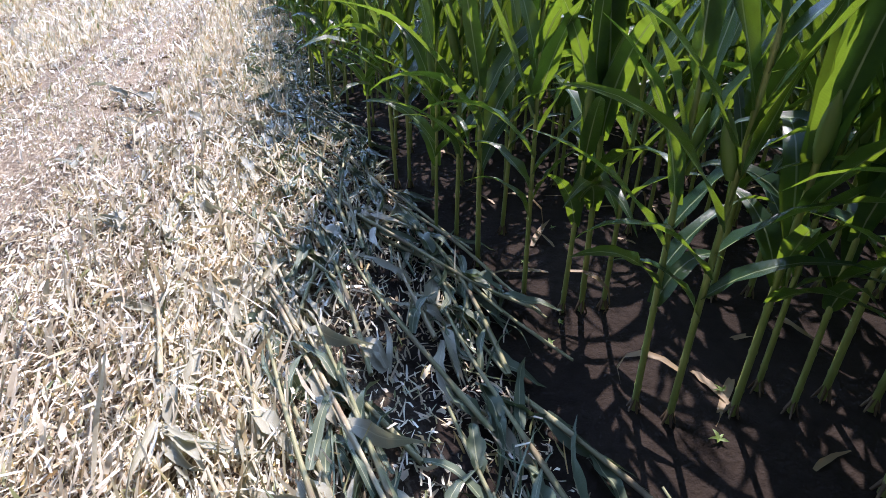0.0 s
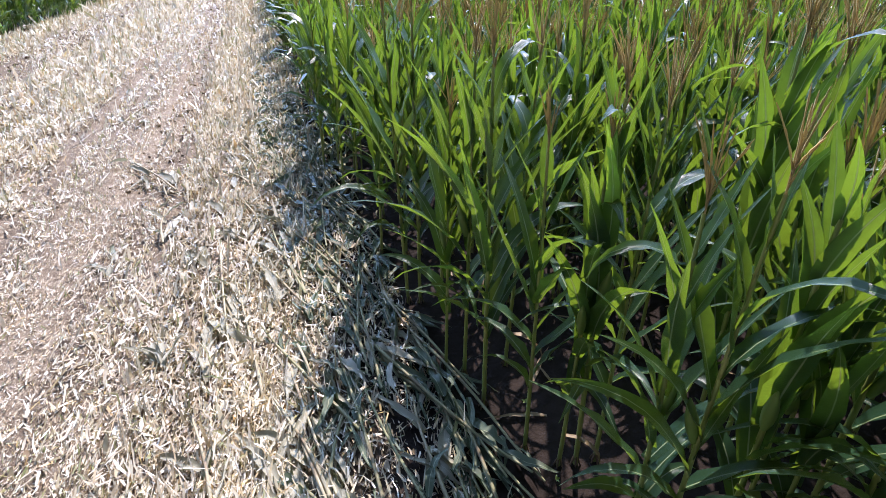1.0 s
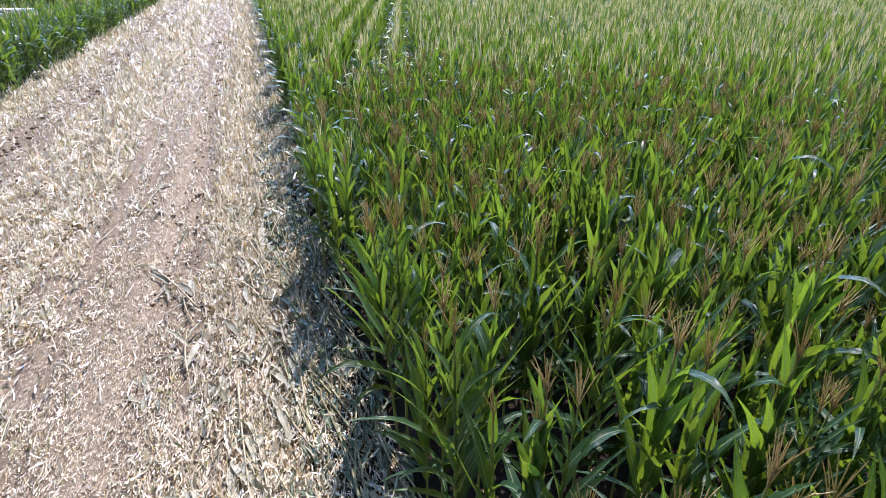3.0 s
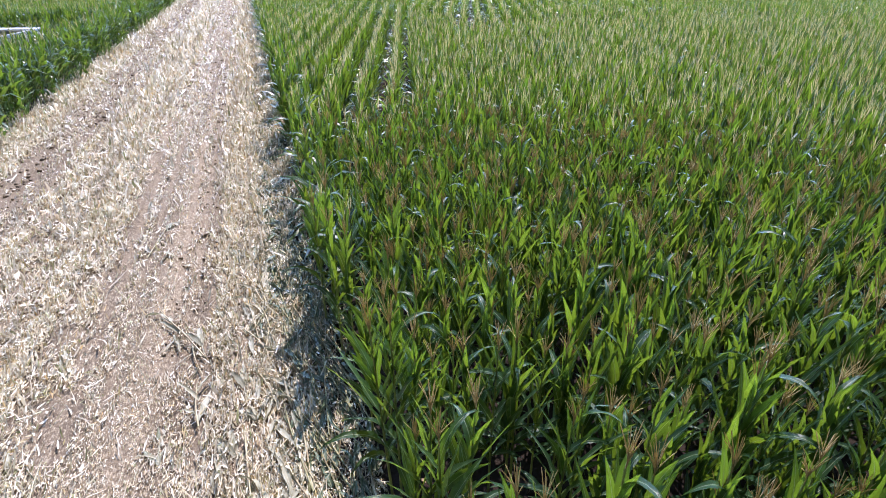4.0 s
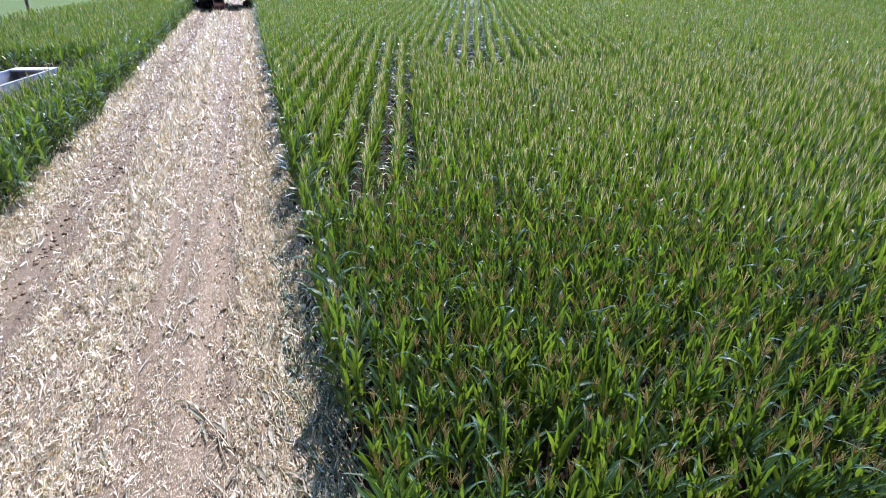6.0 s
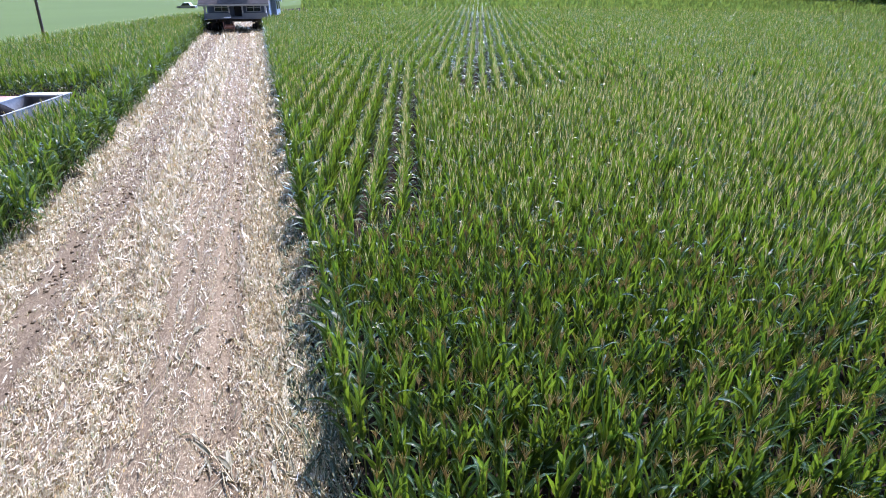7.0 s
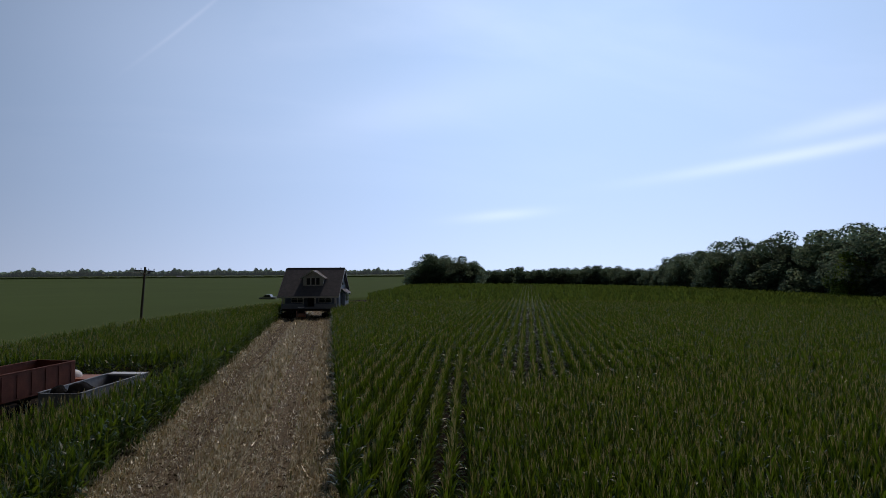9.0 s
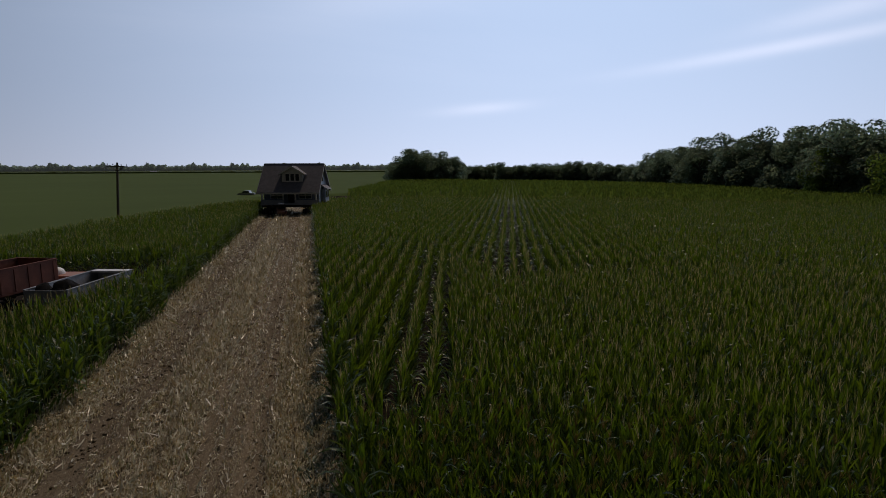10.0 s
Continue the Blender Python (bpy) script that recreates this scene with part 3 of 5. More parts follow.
def build_ground():
    xs = np.concatenate([[-6000, -2500, -900, -300, -100, -40, -20], np.arange(-9, 4.01, 0.13), [8, 20, 50, 100, 300, 900, 2500, 6000]])
    ys = np.concatenate([[-6000, -1500, -400, -100, -30, -10, -4], np.arange(0, 30.01, 0.2), np.arange(31, 131, 2), [150, 300, 900, 2500, 6000]])
    X, Y = np.meshgrid(xs, ys)
    near = np.exp(-np.maximum(0, np.hypot(np.maximum(0, np.abs(X + 3) - 8), np.maximum(0, np.abs(Y - 50) - 60)) / 10))
    Z = ground_height(X, Y) * near
    V = np.stack([X, Y, Z], -1).reshape(-1, 3)
    nx, ny = len(xs), len(ys)
    i = (np.arange(ny - 1)[:, None] * nx + np.arange(nx - 1)[None]).ravel()
    F = np.stack([i, i + 1, i + nx + 1, i + nx], 1)
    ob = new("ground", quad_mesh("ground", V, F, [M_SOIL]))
    tagged(ob, "bare brown field soil with pale straw dust along the lane", "ground", kind="structure")


build_ground()

# ---- corn ----


def right_edge(y):
    """The lane side edge of the tall corn."""
    return np.interp(y, [3.0, 4.2, 5.3, 6.2, 9.0], [1.58, 1.50, 1.30, 1.20, 1.05]) + 0.03 * np.sin(y * 1.9)


def soy_edge(y):
    """The left corn ends here; beyond it lies the low bean field."""
    return np.interp(y, [-20, 40, 52.5, 70, 80.6, 101], [-27, -25, -22.9, -19.8, -16.9, -9.1])


def in_clearing(x, y):
    """The mown patch in the left corn where the wagons stand."""
    return (x < np.minimum(-7.5, -9.1 + 0.22 * (y - 30))) & (y < 40.6 + 0.25 * np.sin(x * 2.0)) & (y > 15.5 + (x + 14.5) * 2.05 + 3.6)


def row_points(rng, u0, u1, v0, v1, du, dv, across=False, th=TH):
    """Plants along rows in a turned frame (u across the rows, v along them)."""
    if across:
        rows, along = np.arange(v0, v1, du), np.arange(u0, u1, dv)
        v, u = np.meshgrid(rows, along, indexing="ij")
        u = u + rng.uniform(-0.05, 0.05, u.shape)
        v = v + rng.normal(0, 0.02, v.shape)
    else:
        rows, along = np.arange(u0, u1, du), np.arange(v0, v1, dv)
        u, v = np.meshgrid(rows, along, indexing="ij")
        u = u + rng.normal(0, 0.02, u.shape)
        v = v + rng.uniform(-0.05, 0.05, v.shape)
    u, v = u.ravel(), v.ravel()
    return np.stack([u * math.cos(th) + v * math.sin(th), -u * math.sin(th) + v * math.cos(th)], 1)


def far_rows_from(xy):
    """How far beyond the start of the far planting a place lies; the two plantings meet at an angle."""
    u, v = xy[:, 0] * CT - xy[:, 1] * ST, xy[:, 0] * ST + xy[:, 1] * CT
    return v - np.interp(u, [-30, -9, -3.5, 0.2, 3.3, 9, 40], [54, 49.5, 46, 36, 29.2, 31.5, 38])


rng = np.random.default_rng(7)
NONE = float("nan")
ends = row_points(rng, -6, 70, 3.72 - 19 * 0.76, 42, 0.76, 0.16, True)              # end rows, across
u, v = ends[:, 0] * CT - ends[:, 1] * ST, ends[:, 0] * ST + ends[:, 1] * CT
ends = ends[(v < np.where(u < 0.20, 15.1, 42)) & (far_rows_from(ends) < 0)]
beside = row_points(rng, -0.30 - 30 * 0.76, 0.0, 15.3, 60, 0.76, 0.175)              # long rows beside the lane
beside = beside[far_rows_from(beside) < 0]
beyond = row_points(rng, 0.25 - 60 * 0.76, 75, 20, 110, 0.76, 0.175, th=TH_FAR)      # long rows beyond
beyond = beyond[far_rows_from(beyond) > 0.3]
right = np.concatenate([ends, beside, beyond])
rmode = np.concatenate([np.full(len(ends), -TH - math.pi / 2), np.full(len(beside), -TH), np.full(len(beyond), -TH_FAR)])
# the first plants beside the start stand singly
spots = np.array([(1.32, 5.03), (1.41, 4.93), (1.43, 4.64), (1.70, 4.95), (1.52, 4.26), (1.65, 4.12), (1.74, 4.10), (1.85, 4.09),
                  (1.60, 3.48), (1.68, 3.39), (1.92, 3.35), (2.11, 3.43), (2.14, 3.30), (2.31, 3.32), (2.12, 2.94)])
vr = right[:, 0] * ST + right[:, 1] * CT
keep = (right[:, 0] > right_edge(right[:, 1])) & (right[:, 1] > -12) & ~((right[:, 0] < 2.38) & (vr > 2.9) & (vr < 5.5))
keep &= (right[:, 1] < 84) | (right[:, 0] * CT - right[:, 1] * ST > -22.5)
right, rmode = np.concatenate([spots, right[keep]]), np.concatenate([np.full(len(spots), NONE), rmode[keep]])
left = row_points(rng, -70, 0, -20, 115, 0.76, 0.175)
x, y = left.T
left = left[(x < -6.6 + 0.12 * np.sin(y * 1.3)) & (x > soy_edge(y)) & (y > -12) & (y < 100) & ~in_clearing(x, y)]
allcorn = np.concatenate([right, left])
long_row = np.concatenate([rmode, np.full(len(left), -TH)])
keep = (rng.random(len(allcorn)) > 0.04) | (np.arange(len(allcorn)) < len(spots))
allcorn, long_row = allcorn[keep], long_row[keep]

dist = np.hypot(allcorn[:, 0] - 0.5, allcorn[:, 1] - 2.1)
azim = np.degrees(np.arctan2(allcorn[:, 0] - 0.5, allcorn[:, 1] - 1.2))
seen = (azim > -34) & (azim < 62)
near_d = np.where(seen & (allcorn[:, 0] > 0), dist, 1e9)
order = np.argsort(near_d)
N_NEAR = 212
lod = np.full(len(allcorn), 4)
lod[dist < 100] = 3
lod[rng.random(len(dist)) < np.clip((dist - 40) / 70, 0, 0.50)] = 4
blur = rng.normal(0, 1, len(dist))
lod[seen & (dist < 34 + 3 * blur)] = 2
lod[seen & (dist < 11.5 + 1.2 * blur)] = 1
lod[~seen & (dist > 14)] = 4
lod[order[:N_NEAR]] = 0
# the outer plants along the lane keep their leaves almost to the ground
lod[seen & (allcorn[:, 0] < -6) & (allcorn[:, 0] > -8.2) & (dist < 92)] = 5
lod[(allcorn[:, 0] > 0) & (allcorn[:, 0] < right_edge(allcorn[:, 1]) + 0.55) & (allcorn[:, 1] > 8.5) & (allcorn[:, 1] < 84) & (blur > -0.2)] = 5
# a later strip across the left field, not yet in tassel
strip_y = allcorn[:, 1] - 49.6 + 0.35 * (allcorn[:, 0] > -9) * (allcorn[:, 0] + 9)
lod[(allcorn[:, 0] < -6) & (strip_y > 0) & (strip_y < 6.5 + 2.0 * blur)] = 5


def build_far_corn():
    for level, name, label in ((1, "corn_stand", "tall green corn with tan tassels in close rows"),
                               (2, "corn_rows", "green tasselled corn in long planted rows"),
                               (3, "corn_field", "wide field of green corn, tassels tan"),
                               (5, "edge_corn", "bushy green corn along the edge of the lane")):
        r = np.random.default_rng(20 + level)
        variants = []
        for _ in range(14):
            variants.append(join([p[1:] for p in corn_parts(r, 2 if level == 5 else level, level == 5)]))
        xy = allcorn[lod == level]
        V, F, U, M = scatter(variants, r.integers(0, 14, len(xy)), upright_poses(r, xy, lo=0.94, hi=1.05, tilt=0.03, along=None if level == 5 else long_row[lod == level]))
        ob = new(name, quad_mesh(name, V, F, CORN_MATS, M, U))
        tagged(ob, label, "corn", kind="stuff")


def tufts(name, pts, r, z0, size, mats, label, category):
    n = len(pts)
    a = r.uniform(0, 2 * np.pi, n)
    h = r.uniform(0.7, 1.3, n) * size
    w = r.uniform(0.7, 1.3, n) * size * 0.36
    base = np.stack([pts[:, 0], pts[:, 1], np.full(n, z0)], 1)
    VV, FF = [], []
    for k in range(2):
        b = a + k * np.pi / 2
        s = np.stack([np.cos(b), np.sin(b), np.zeros(n)], 1) * w[:, None] / 2
        q = np.stack([-np.sin(b), np.cos(b), np.zeros(n)], 1) * (h * 0.35)[:, None]
        up = np.array([0, 0, 1.0]) * h[:, None]
        VV.append(np.stack([base - s * 0.6, base + s * 0.6, base + s + q * 0.4 + up * 0.6, base - s + q * 0.4 + up * 0.6,
                            base + s * 0.12 + q + up, base - s * 0.12 + q + up], 1).reshape(-1, 3))
        i = (np.arange(n) + k * n) * 6
        FF += [np.stack([i, i + 1, i + 2, i + 3], 1), np.stack([i + 3, i + 2, i + 4, i + 5], 1)]
    ob = new(name, quad_mesh(name, np.concatenate(VV), np.concatenate(FF), mats))
    return tagged(ob, label, category, kind="stuff")


def field_far_end(az):
    """How far off the right field ends, by azimuth in degrees."""
    return np.interp(az, [3, 8.8, 14, 33.4, 41.2, 45.6, 52, 75], [228, 228, 236, 192, 160, 146, 121, 95])


def build_distant_fields():
    r = np.random.default_rng(5)
    # the rest of the right corn field, beyond the planted rows
    n = 23000
    az = r.uniform(4, 72, n)
    far = field_far_end(az)
    d = np.sqrt(r.uniform(0, 1, n) * (far ** 2 - 90 ** 2) + 90 ** 2)
    x, y = 0.5 + d * np.sin(np.radians(az)), 1.8 + d * np.cos(np.radians(az))
    cf, sf = math.cos(TH_FAR), math.sin(TH_FAR)
    ok = (x * CT - y * ST > -24) & ((d > 96) | (x * sf + y * cf > 108))
    u, v = x * cf - y * sf, x * sf + y * cf
    u = np.round((u - 0.25) / 0.76) * 0.76 + 0.25 + r.normal(0, 0.08, n)
    pts = np.stack([u * cf + v * sf, -u * sf + v * cf], 1)[ok]
    tufts("far_corn", pts, r, 1.25, 0.85, [M_CANOPY], "distant green corn field with a tan tassel haze", "corn")
    back = np.stack([r.uniform(-26, 60, 9000), r.uniform(-40, -1, 9000)], 1)
    back = back[((back[:, 0] > 1.6) | (back[:, 0] < -7)) & (back[:, 1] < -1.5) & ((back[:, 0] < -7) | (back[:, 1] < -12) | (back[:, 0] > 14))]
    tufts("rear_corn", back, r, 0.3, 1.9, [M_CANOPY], "green corn beside the lane behind the start", "corn")
    # leafy floor under the far corn, so that no soil shows between tufts
    az = np.radians(np.arange(4.5, 73, 0.5))
    rings = []
    for f in (0.0, 0.25, 0.5, 0.75, 1.0):
        dd = 100 + (field_far_end(np.degrees(az)) - 100) * f
        rings.append(np.stack([0.5 + dd * np.sin(az), 1.8 + dd * np.cos(az), np.full(len(az), 1.35 if f else 0.4)], 1))
    V = np.concatenate(rings)
    u = V[:, 0] * CT - V[:, 1] * ST
    k = len(az)
    F = [(a * k + i, a * k + i + 1, (a + 1) * k + i + 1, (a + 1) * k + i) for a in range(4) for i in range(k - 1)]
    F = [f for f in F if min(u[list(f)]) > -23.2]
    ob = new("far_corn_floor", quad_mesh("far_corn_floor", V, F, [M_CANOPY]))
    tagged(ob, "dense green leaf cover of the distant corn", "corn", kind="stuff")


def build_near_corn():
    """The plants nearest to the lane's start, each a thing with its own stalk, leaves, tassel and ear."""
    r = np.random.default_rng(3)
    mats = CORN_MATS
    protos = []
    labels = "tall green corn plant with arching leaves and a tan tassel"
    spots = allcorn[lod == 0]
    poses = upright_poses(r, spots, tilt=0.025)
    for i, P in enumerate(poses):
        m = Matrix([list(P[0]), list(P[1]), list(P[2]), [0, 0, 0, 1]])
        if i < 12:
            e = new("corn_plant")
            e.empty_display_size = 0.1
            tagged(e, labels, "corn plant", "corn plants beside the lane")
            for name, v, f, u, mi in corn_parts(r, 0):
                part(name, quad_mesh(name, v, f, [mats[mi]], None, u), None, e)
            e.matrix_basis = m
            protos.append(e)
        else:
            copy_thing(protos[i % 12], m)


build_far_corn()
build_distant_fields()
build_near_corn()


# ---- bean field and far fields ----
def build_beans():
    r = np.random.default_rng(11)
    ys = np.concatenate([np.arange(-20, 127, 6.0), [128.5, 129.5], np.arange(134, 160, 6.0), np.geomspace(165, 985, 26)])
    V, F = [], []
    cols = np.linspace(0, 1, 40) ** 1.6
    for yy in ys:
        right_end = soy_edge(yy) - 1.2 if yy < 129 else min(10.4 + (yy - 129) * 0.277, -10.3 + (yy - 128.5) * 1.5)
        left_end = -520.0 - yy * 0.3
        xs = right_end + (left_end - right_end) * cols
        zz = 0.62 + 0.06 * np.sin(xs * 0.9 + yy) * np.sin(yy * 0.7) + r.normal(0, 0.03, len(xs))
        zz[0] = 0.05
        V.append(np.stack([xs, np.full(len(xs), yy), zz], 1))
    k = len(cols)
    F = [(a * k + i + 1, a * k + i, (a + 1) * k + i, (a + 1) * k + i + 1) for a in range(len(ys) - 1) for i in range(k - 1)]
    ob = new("bean_field", quad_mesh("bean_field", np.concatenate(V), F, [M_SOY]))
    tagged(ob, "smooth bright green low bean field", "field", kind="stuff")
    # a corn field beyond the beans, seen as a brownish strip with a dark near edge
    xs = np.linspace(-640, 150, 160)
    rows_ = [(700 + 3 * np.sin(xs * 0.11), 0.0), (700.5 + 3 * np.sin(xs * 0.11), 2.1 + 0.25 * np.sin(xs * 1.7)), (800, 2.3), (970, 2.3)]
    V = np.concatenate([np.stack([xs, np.broadcast_to(b, xs.shape), np.broadcast_to(z, xs.shape)], 1) for b, z in rows_])
    k = len(xs)
    F = [(a * k + i, a * k + i + 1, (a + 1) * k + i + 1, (a + 1) * k + i) for a in range(3) for i in range(k - 1)]
    ob = new("distant_corn", quad_mesh("distant_corn", V, F, [M_CANOPY], smooth=False))
    tagged(ob, "distant tasselled corn field beyond the beans", "corn", kind="stuff")


build_beans()


# ---- trees ----
def crown(r, height, spread, count, leaf):
    """Leaf clumps over many rounded boughs that fill an uneven egg shape down to the ground."""
    k = int(r.integers(24, 32))
    zf = r.uniform(0.08, 0.92, k)
    room = np.interp(zf, [0.0, 0.15, 0.45, 0.7, 0.92], [0.75, 0.95, 1.0, 0.78, 0.30])
    a, q = r.uniform(0, 6.28, k), np.sqrt(r.uniform(0.1, 0.72, k))
    C = np.stack([np.cos(a) * q * spread * room, np.sin(a) * q * spread * room, zf * height], 1)
    rad = spread * r.uniform(0.22, 0.44, k)
    pick = r.choice(k, count, p=rad ** 2 / (rad ** 2).sum())
    d = r.normal(0, 1, (count, 3)) + np.array([0, 0, 0.25])
    d /= np.linalg.norm(d, axis=1)[:, None]
    P = C[pick] + d * (rad[pick] * r.uniform(0.7, 1.08, count) ** 0.5)[:, None] * np.array([1, 1, 0.9])
    t = np.cross(d, r.normal(0, 1, (count, 3)))
    t /= np.linalg.norm(t, axis=1)[:, None]
    b = np.cross(d + r.normal(0, 0.38, (count, 3)), t)
    b /= np.linalg.norm(b, axis=1)[:, None]
    s = (leaf * r.uniform(0.5, 1.4, count))[:, None]
    V = np.stack([P - t * s * 0.5 - b * s * 0.25, P + t * s * 0.1 - b * s * 0.5, P + t * s * 0.55 + b * s * 0.2, P - t * s * 0.15 + b * s * 0.5], 1).reshape(-1, 3)
    V[:, 2] = np.maximum(V[:, 2], 0.05) * height / V[:, 2].max()
    return V, np.arange(4 * count).reshape(-1, 4)


def build_tree(r, height, spread, mat, label):
    e = new("tree")
    tagged(e, label, "tree", "trees along the field")
    V, F, U, _ = join([(*tube([(0, 0, 0), (0.05 * height * 0.1, 0, height * 0.3), (0.02, 0.05, height * 0.7)], [height * 0.022, height * 0.016, height * 0.005], 7), 0)]
                      + [(*tube([(0, 0, height * z), (math.cos(a) * spread * 0.3, math.sin(a) * spread * 0.3, height * (z + 0.14)), (math.cos(a) * spread * 0.55, math.sin(a) * spread * 0.55, height * (z + 0.2))],
                                [height * 0.010, height * 0.006, height * 0.002], 5), 0) for a, z in zip(r.uniform(0, 6.28, 7), r.uniform(0.22, 0.6, 7))])
    part("trunk", quad_mesh("trunk", V, F, [M_BARK]), None, e)
    V, F = crown(r, height, spread, 5600, height * 0.026)
    part("crown", quad_mesh("crown", V, F, [mat], smooth=False), None, e)
    return e


def build_trees():
    r = np.random.default_rng(31)
    kinds = []
    for i in range(7):
        light = i == 6
        kinds.append(build_tree(r, 10.0, r.uniform(3.4, 4.6), M_TREE2 if light else M_TREE,
                                "broadleaf tree with a yellowish green crown" if light else "dark green broadleaf tree with a full rounded crown"))
    AZ_, DI_, HE_ = zip(*((8.0, 236, 7.5), (8.7, 237, 9.6), (9.6, 239, 15), (11, 240, 14.8), (12.1, 240, 13.6), (13.3, 241, 13.6), (14.7, 246, 11.3),
                          (16.1, 283, 8.5), (17.9, 290, 8.5), (19.3, 276, 9.8), (20.1, 272, 8), (23.5, 260, 8.8), (28.5, 242, 9.7), (30.1, 232, 8.2), (32.7, 214, 8),
                          (34.4, 204, 12.2), (36.9, 189, 12.6), (37.5, 183, 15), (38.9, 172, 14.4), (39.7, 169, 15.7), (41.2, 165, 14.8), (42.3, 161, 14.2),
                          (42.8, 159, 16), (46.7, 148, 15.4), (49.3, 139, 16), (51.4, 131, 16.3), (60, 118, 17)))
    spots = []
    az = 8.5
    while az < 58:
        d = np.interp(az, AZ_, DI_)
        h = np.interp(az, AZ_, HE_) * (1.05 if az > 33 else 1.0)
        tall = az > 33 or az < 15
        spots.append((az, d + r.uniform(0, 4), h * (r.uniform(0.72, 1.0) if tall else r.uniform(0.9, 1.0))))
        if tall:
            spots.append((az + r.uniform(-0.15, 0.15), d + r.uniform(7, 12), h * 1.02))
        az += math.degrees(max(h, 8.0) * (r.uniform(0.34, 0.50) if h > 10 else r.uniform(0.24, 0.42)) / d)
    for i, (a, d, h) in enumerate(spots):
        k = r.integers(0, 6)
        s = h / 10
        m = Matrix.Translation((0.5 + d * math.sin(radians(a)), 1.8 + d * math.cos(radians(a)), 0)) @ Matrix.Rotation(r.uniform(0, 6.28), 4, "Z") @ Matrix.Diagonal((s * r.uniform(1.05, 1.35), s * r.uniform(1.05, 1.35), s, 1))
        if i < 6:
            kinds[i].matrix_basis = m
        else:
            copy_thing(kinds[k], m @ Matrix.Diagonal((*(1 / q for q in kinds[k].scale), 1)))
    # two yellowish trees stand out before the tall wood
    for i, (a, d, h) in enumerate(((47.7, 138, 10.8), (52.5, 124, 11.5))):
        m = Matrix.Translation((0.5 + d * math.sin(radians(a)), 1.8 + d * math.cos(radians(a)), 0)) @ Matrix.Rotation(a, 4, "Z") @ Matrix.Diagonal((h / 10, h / 10, h / 10, 1))
        if i == 0:
            kinds[6].matrix_basis = m
        else:
            copy_thing(kinds[6], m @ Matrix.Diagonal((*(1 / q for q in kinds[6].scale), 1)))
    # undergrowth that closes the wood's edge, and woods along the horizon
    n = 17000
    az = np.concatenate([r.uniform(33, 58, n), r.uniform(8.4, 33, n)])
    d = np.interp(az, AZ_, DI_) + r.uniform(3, 12, 2 * n)
    z = np.interp(az, AZ_, HE_) * 0.78 * r.uniform(0, 1, 2 * n)
    V, F = clumps(r, 0.5 + d * np.sin(np.radians(az)), 1.8 + d * np.cos(np.radians(az)), z, 1.1)
    tagged(new("undergrowth", quad_mesh("undergrowth", V, F, [M_TREE], smooth=False)), "dark shrubs and young trees at the wood edge", "shrubs", kind="stuff")
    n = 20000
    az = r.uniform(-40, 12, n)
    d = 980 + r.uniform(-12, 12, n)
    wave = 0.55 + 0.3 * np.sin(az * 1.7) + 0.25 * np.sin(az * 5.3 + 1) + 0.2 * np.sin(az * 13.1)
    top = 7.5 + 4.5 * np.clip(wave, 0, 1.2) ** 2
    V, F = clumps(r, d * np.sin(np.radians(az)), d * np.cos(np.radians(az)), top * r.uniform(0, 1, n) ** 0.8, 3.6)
    tagged(new("backdrop_woods", quad_mesh("backdrop_woods", V, F, [M_WOODS], smooth=False)), "low line of woods on the horizon, blue haze painted in as glow", "woods", kind="structure")


def clumps(r, x, y, z, size):
    n = len(x)
    p = np.stack([x, y, z], 1)
    d = r.normal(0, 1, (n, 3)) + np.array([0, -0.8, 0.5])
    d /= np.linalg.norm(d, axis=1)[:, None]
    t = np.cross(d, r.normal(0, 1, (n, 3)))
    t /= np.linalg.norm(t, axis=1)[:, None]
    b = np.cross(d, t)
    s = (size * r.uniform(0.6, 1.35, n))[:, None]
    V = np.stack([p - t * s * 0.5 - b * s * 0.25, p + t * s * 0.1 - b * s * 0.5, p + t * s * 0.55 + b * s * 0.2, p - t * s * 0.15 + b * s * 0.5], 1).reshape(-1, 3)
    return V, np.arange(4 * n).reshape(-1, 4)


build_trees()


# ---- litter on the lane ----
def litter_pieces(r, x, y, length, width, heading, z_extra, lift=0.25):
    """Flat bent shreds: two quads each, lying on the ground."""
    n = len(x)
    L = length * r.lognormal(0, 0.45, n)
    W = width * r.lognormal(0, 0.4, n)
    a = heading
    tilt = r.normal(0, lift, n)
    bend = r.normal(0, 0.35, n)
    roll = r.normal(0, 0.45, n)
    d1 = np.stack([np.cos(a) * np.cos(tilt), np.sin(a) * np.cos(tilt), np.sin(tilt)], 1)
    d2 = np.stack([np.cos(a + bend) * np.cos(tilt - bend), np.sin(a + bend) * np.cos(tilt - bend), np.sin(tilt - bend)], 1)
    s = np.stack([-np.sin(a) * np.cos(roll), np.cos(a) * np.cos(roll), np.sin(roll)], 1)
    c = np.stack([x, y, np.zeros(n)], 1)
    p0, p1, p2 = c - d1 * (L / 2)[:, None], c, c + d2 * (L / 2)[:, None]
    V = np.stack([p0 - s * (W * 0.35)[:, None], p0 + s * (W * 0.35)[:, None], p1 - s * (W / 2)[:, None], p1 + s * (W / 2)[:, None],
                  p2 - s * (W * 0.2)[:, None], p2 + s * (W * 0.2)[:, None]], 1)
    V[:, :, 2] += (ground_height(x, y) + z_extra)[:, None] - V[:, :, 2].min(axis=1, keepdims=True)
    i = np.arange(n) * 6
    F = np.concatenate([np.stack([i, i + 1, i + 3, i + 2], 1), np.stack([i + 2, i + 3, i + 5, i + 4], 1)])
    return V.reshape(-1, 3), F


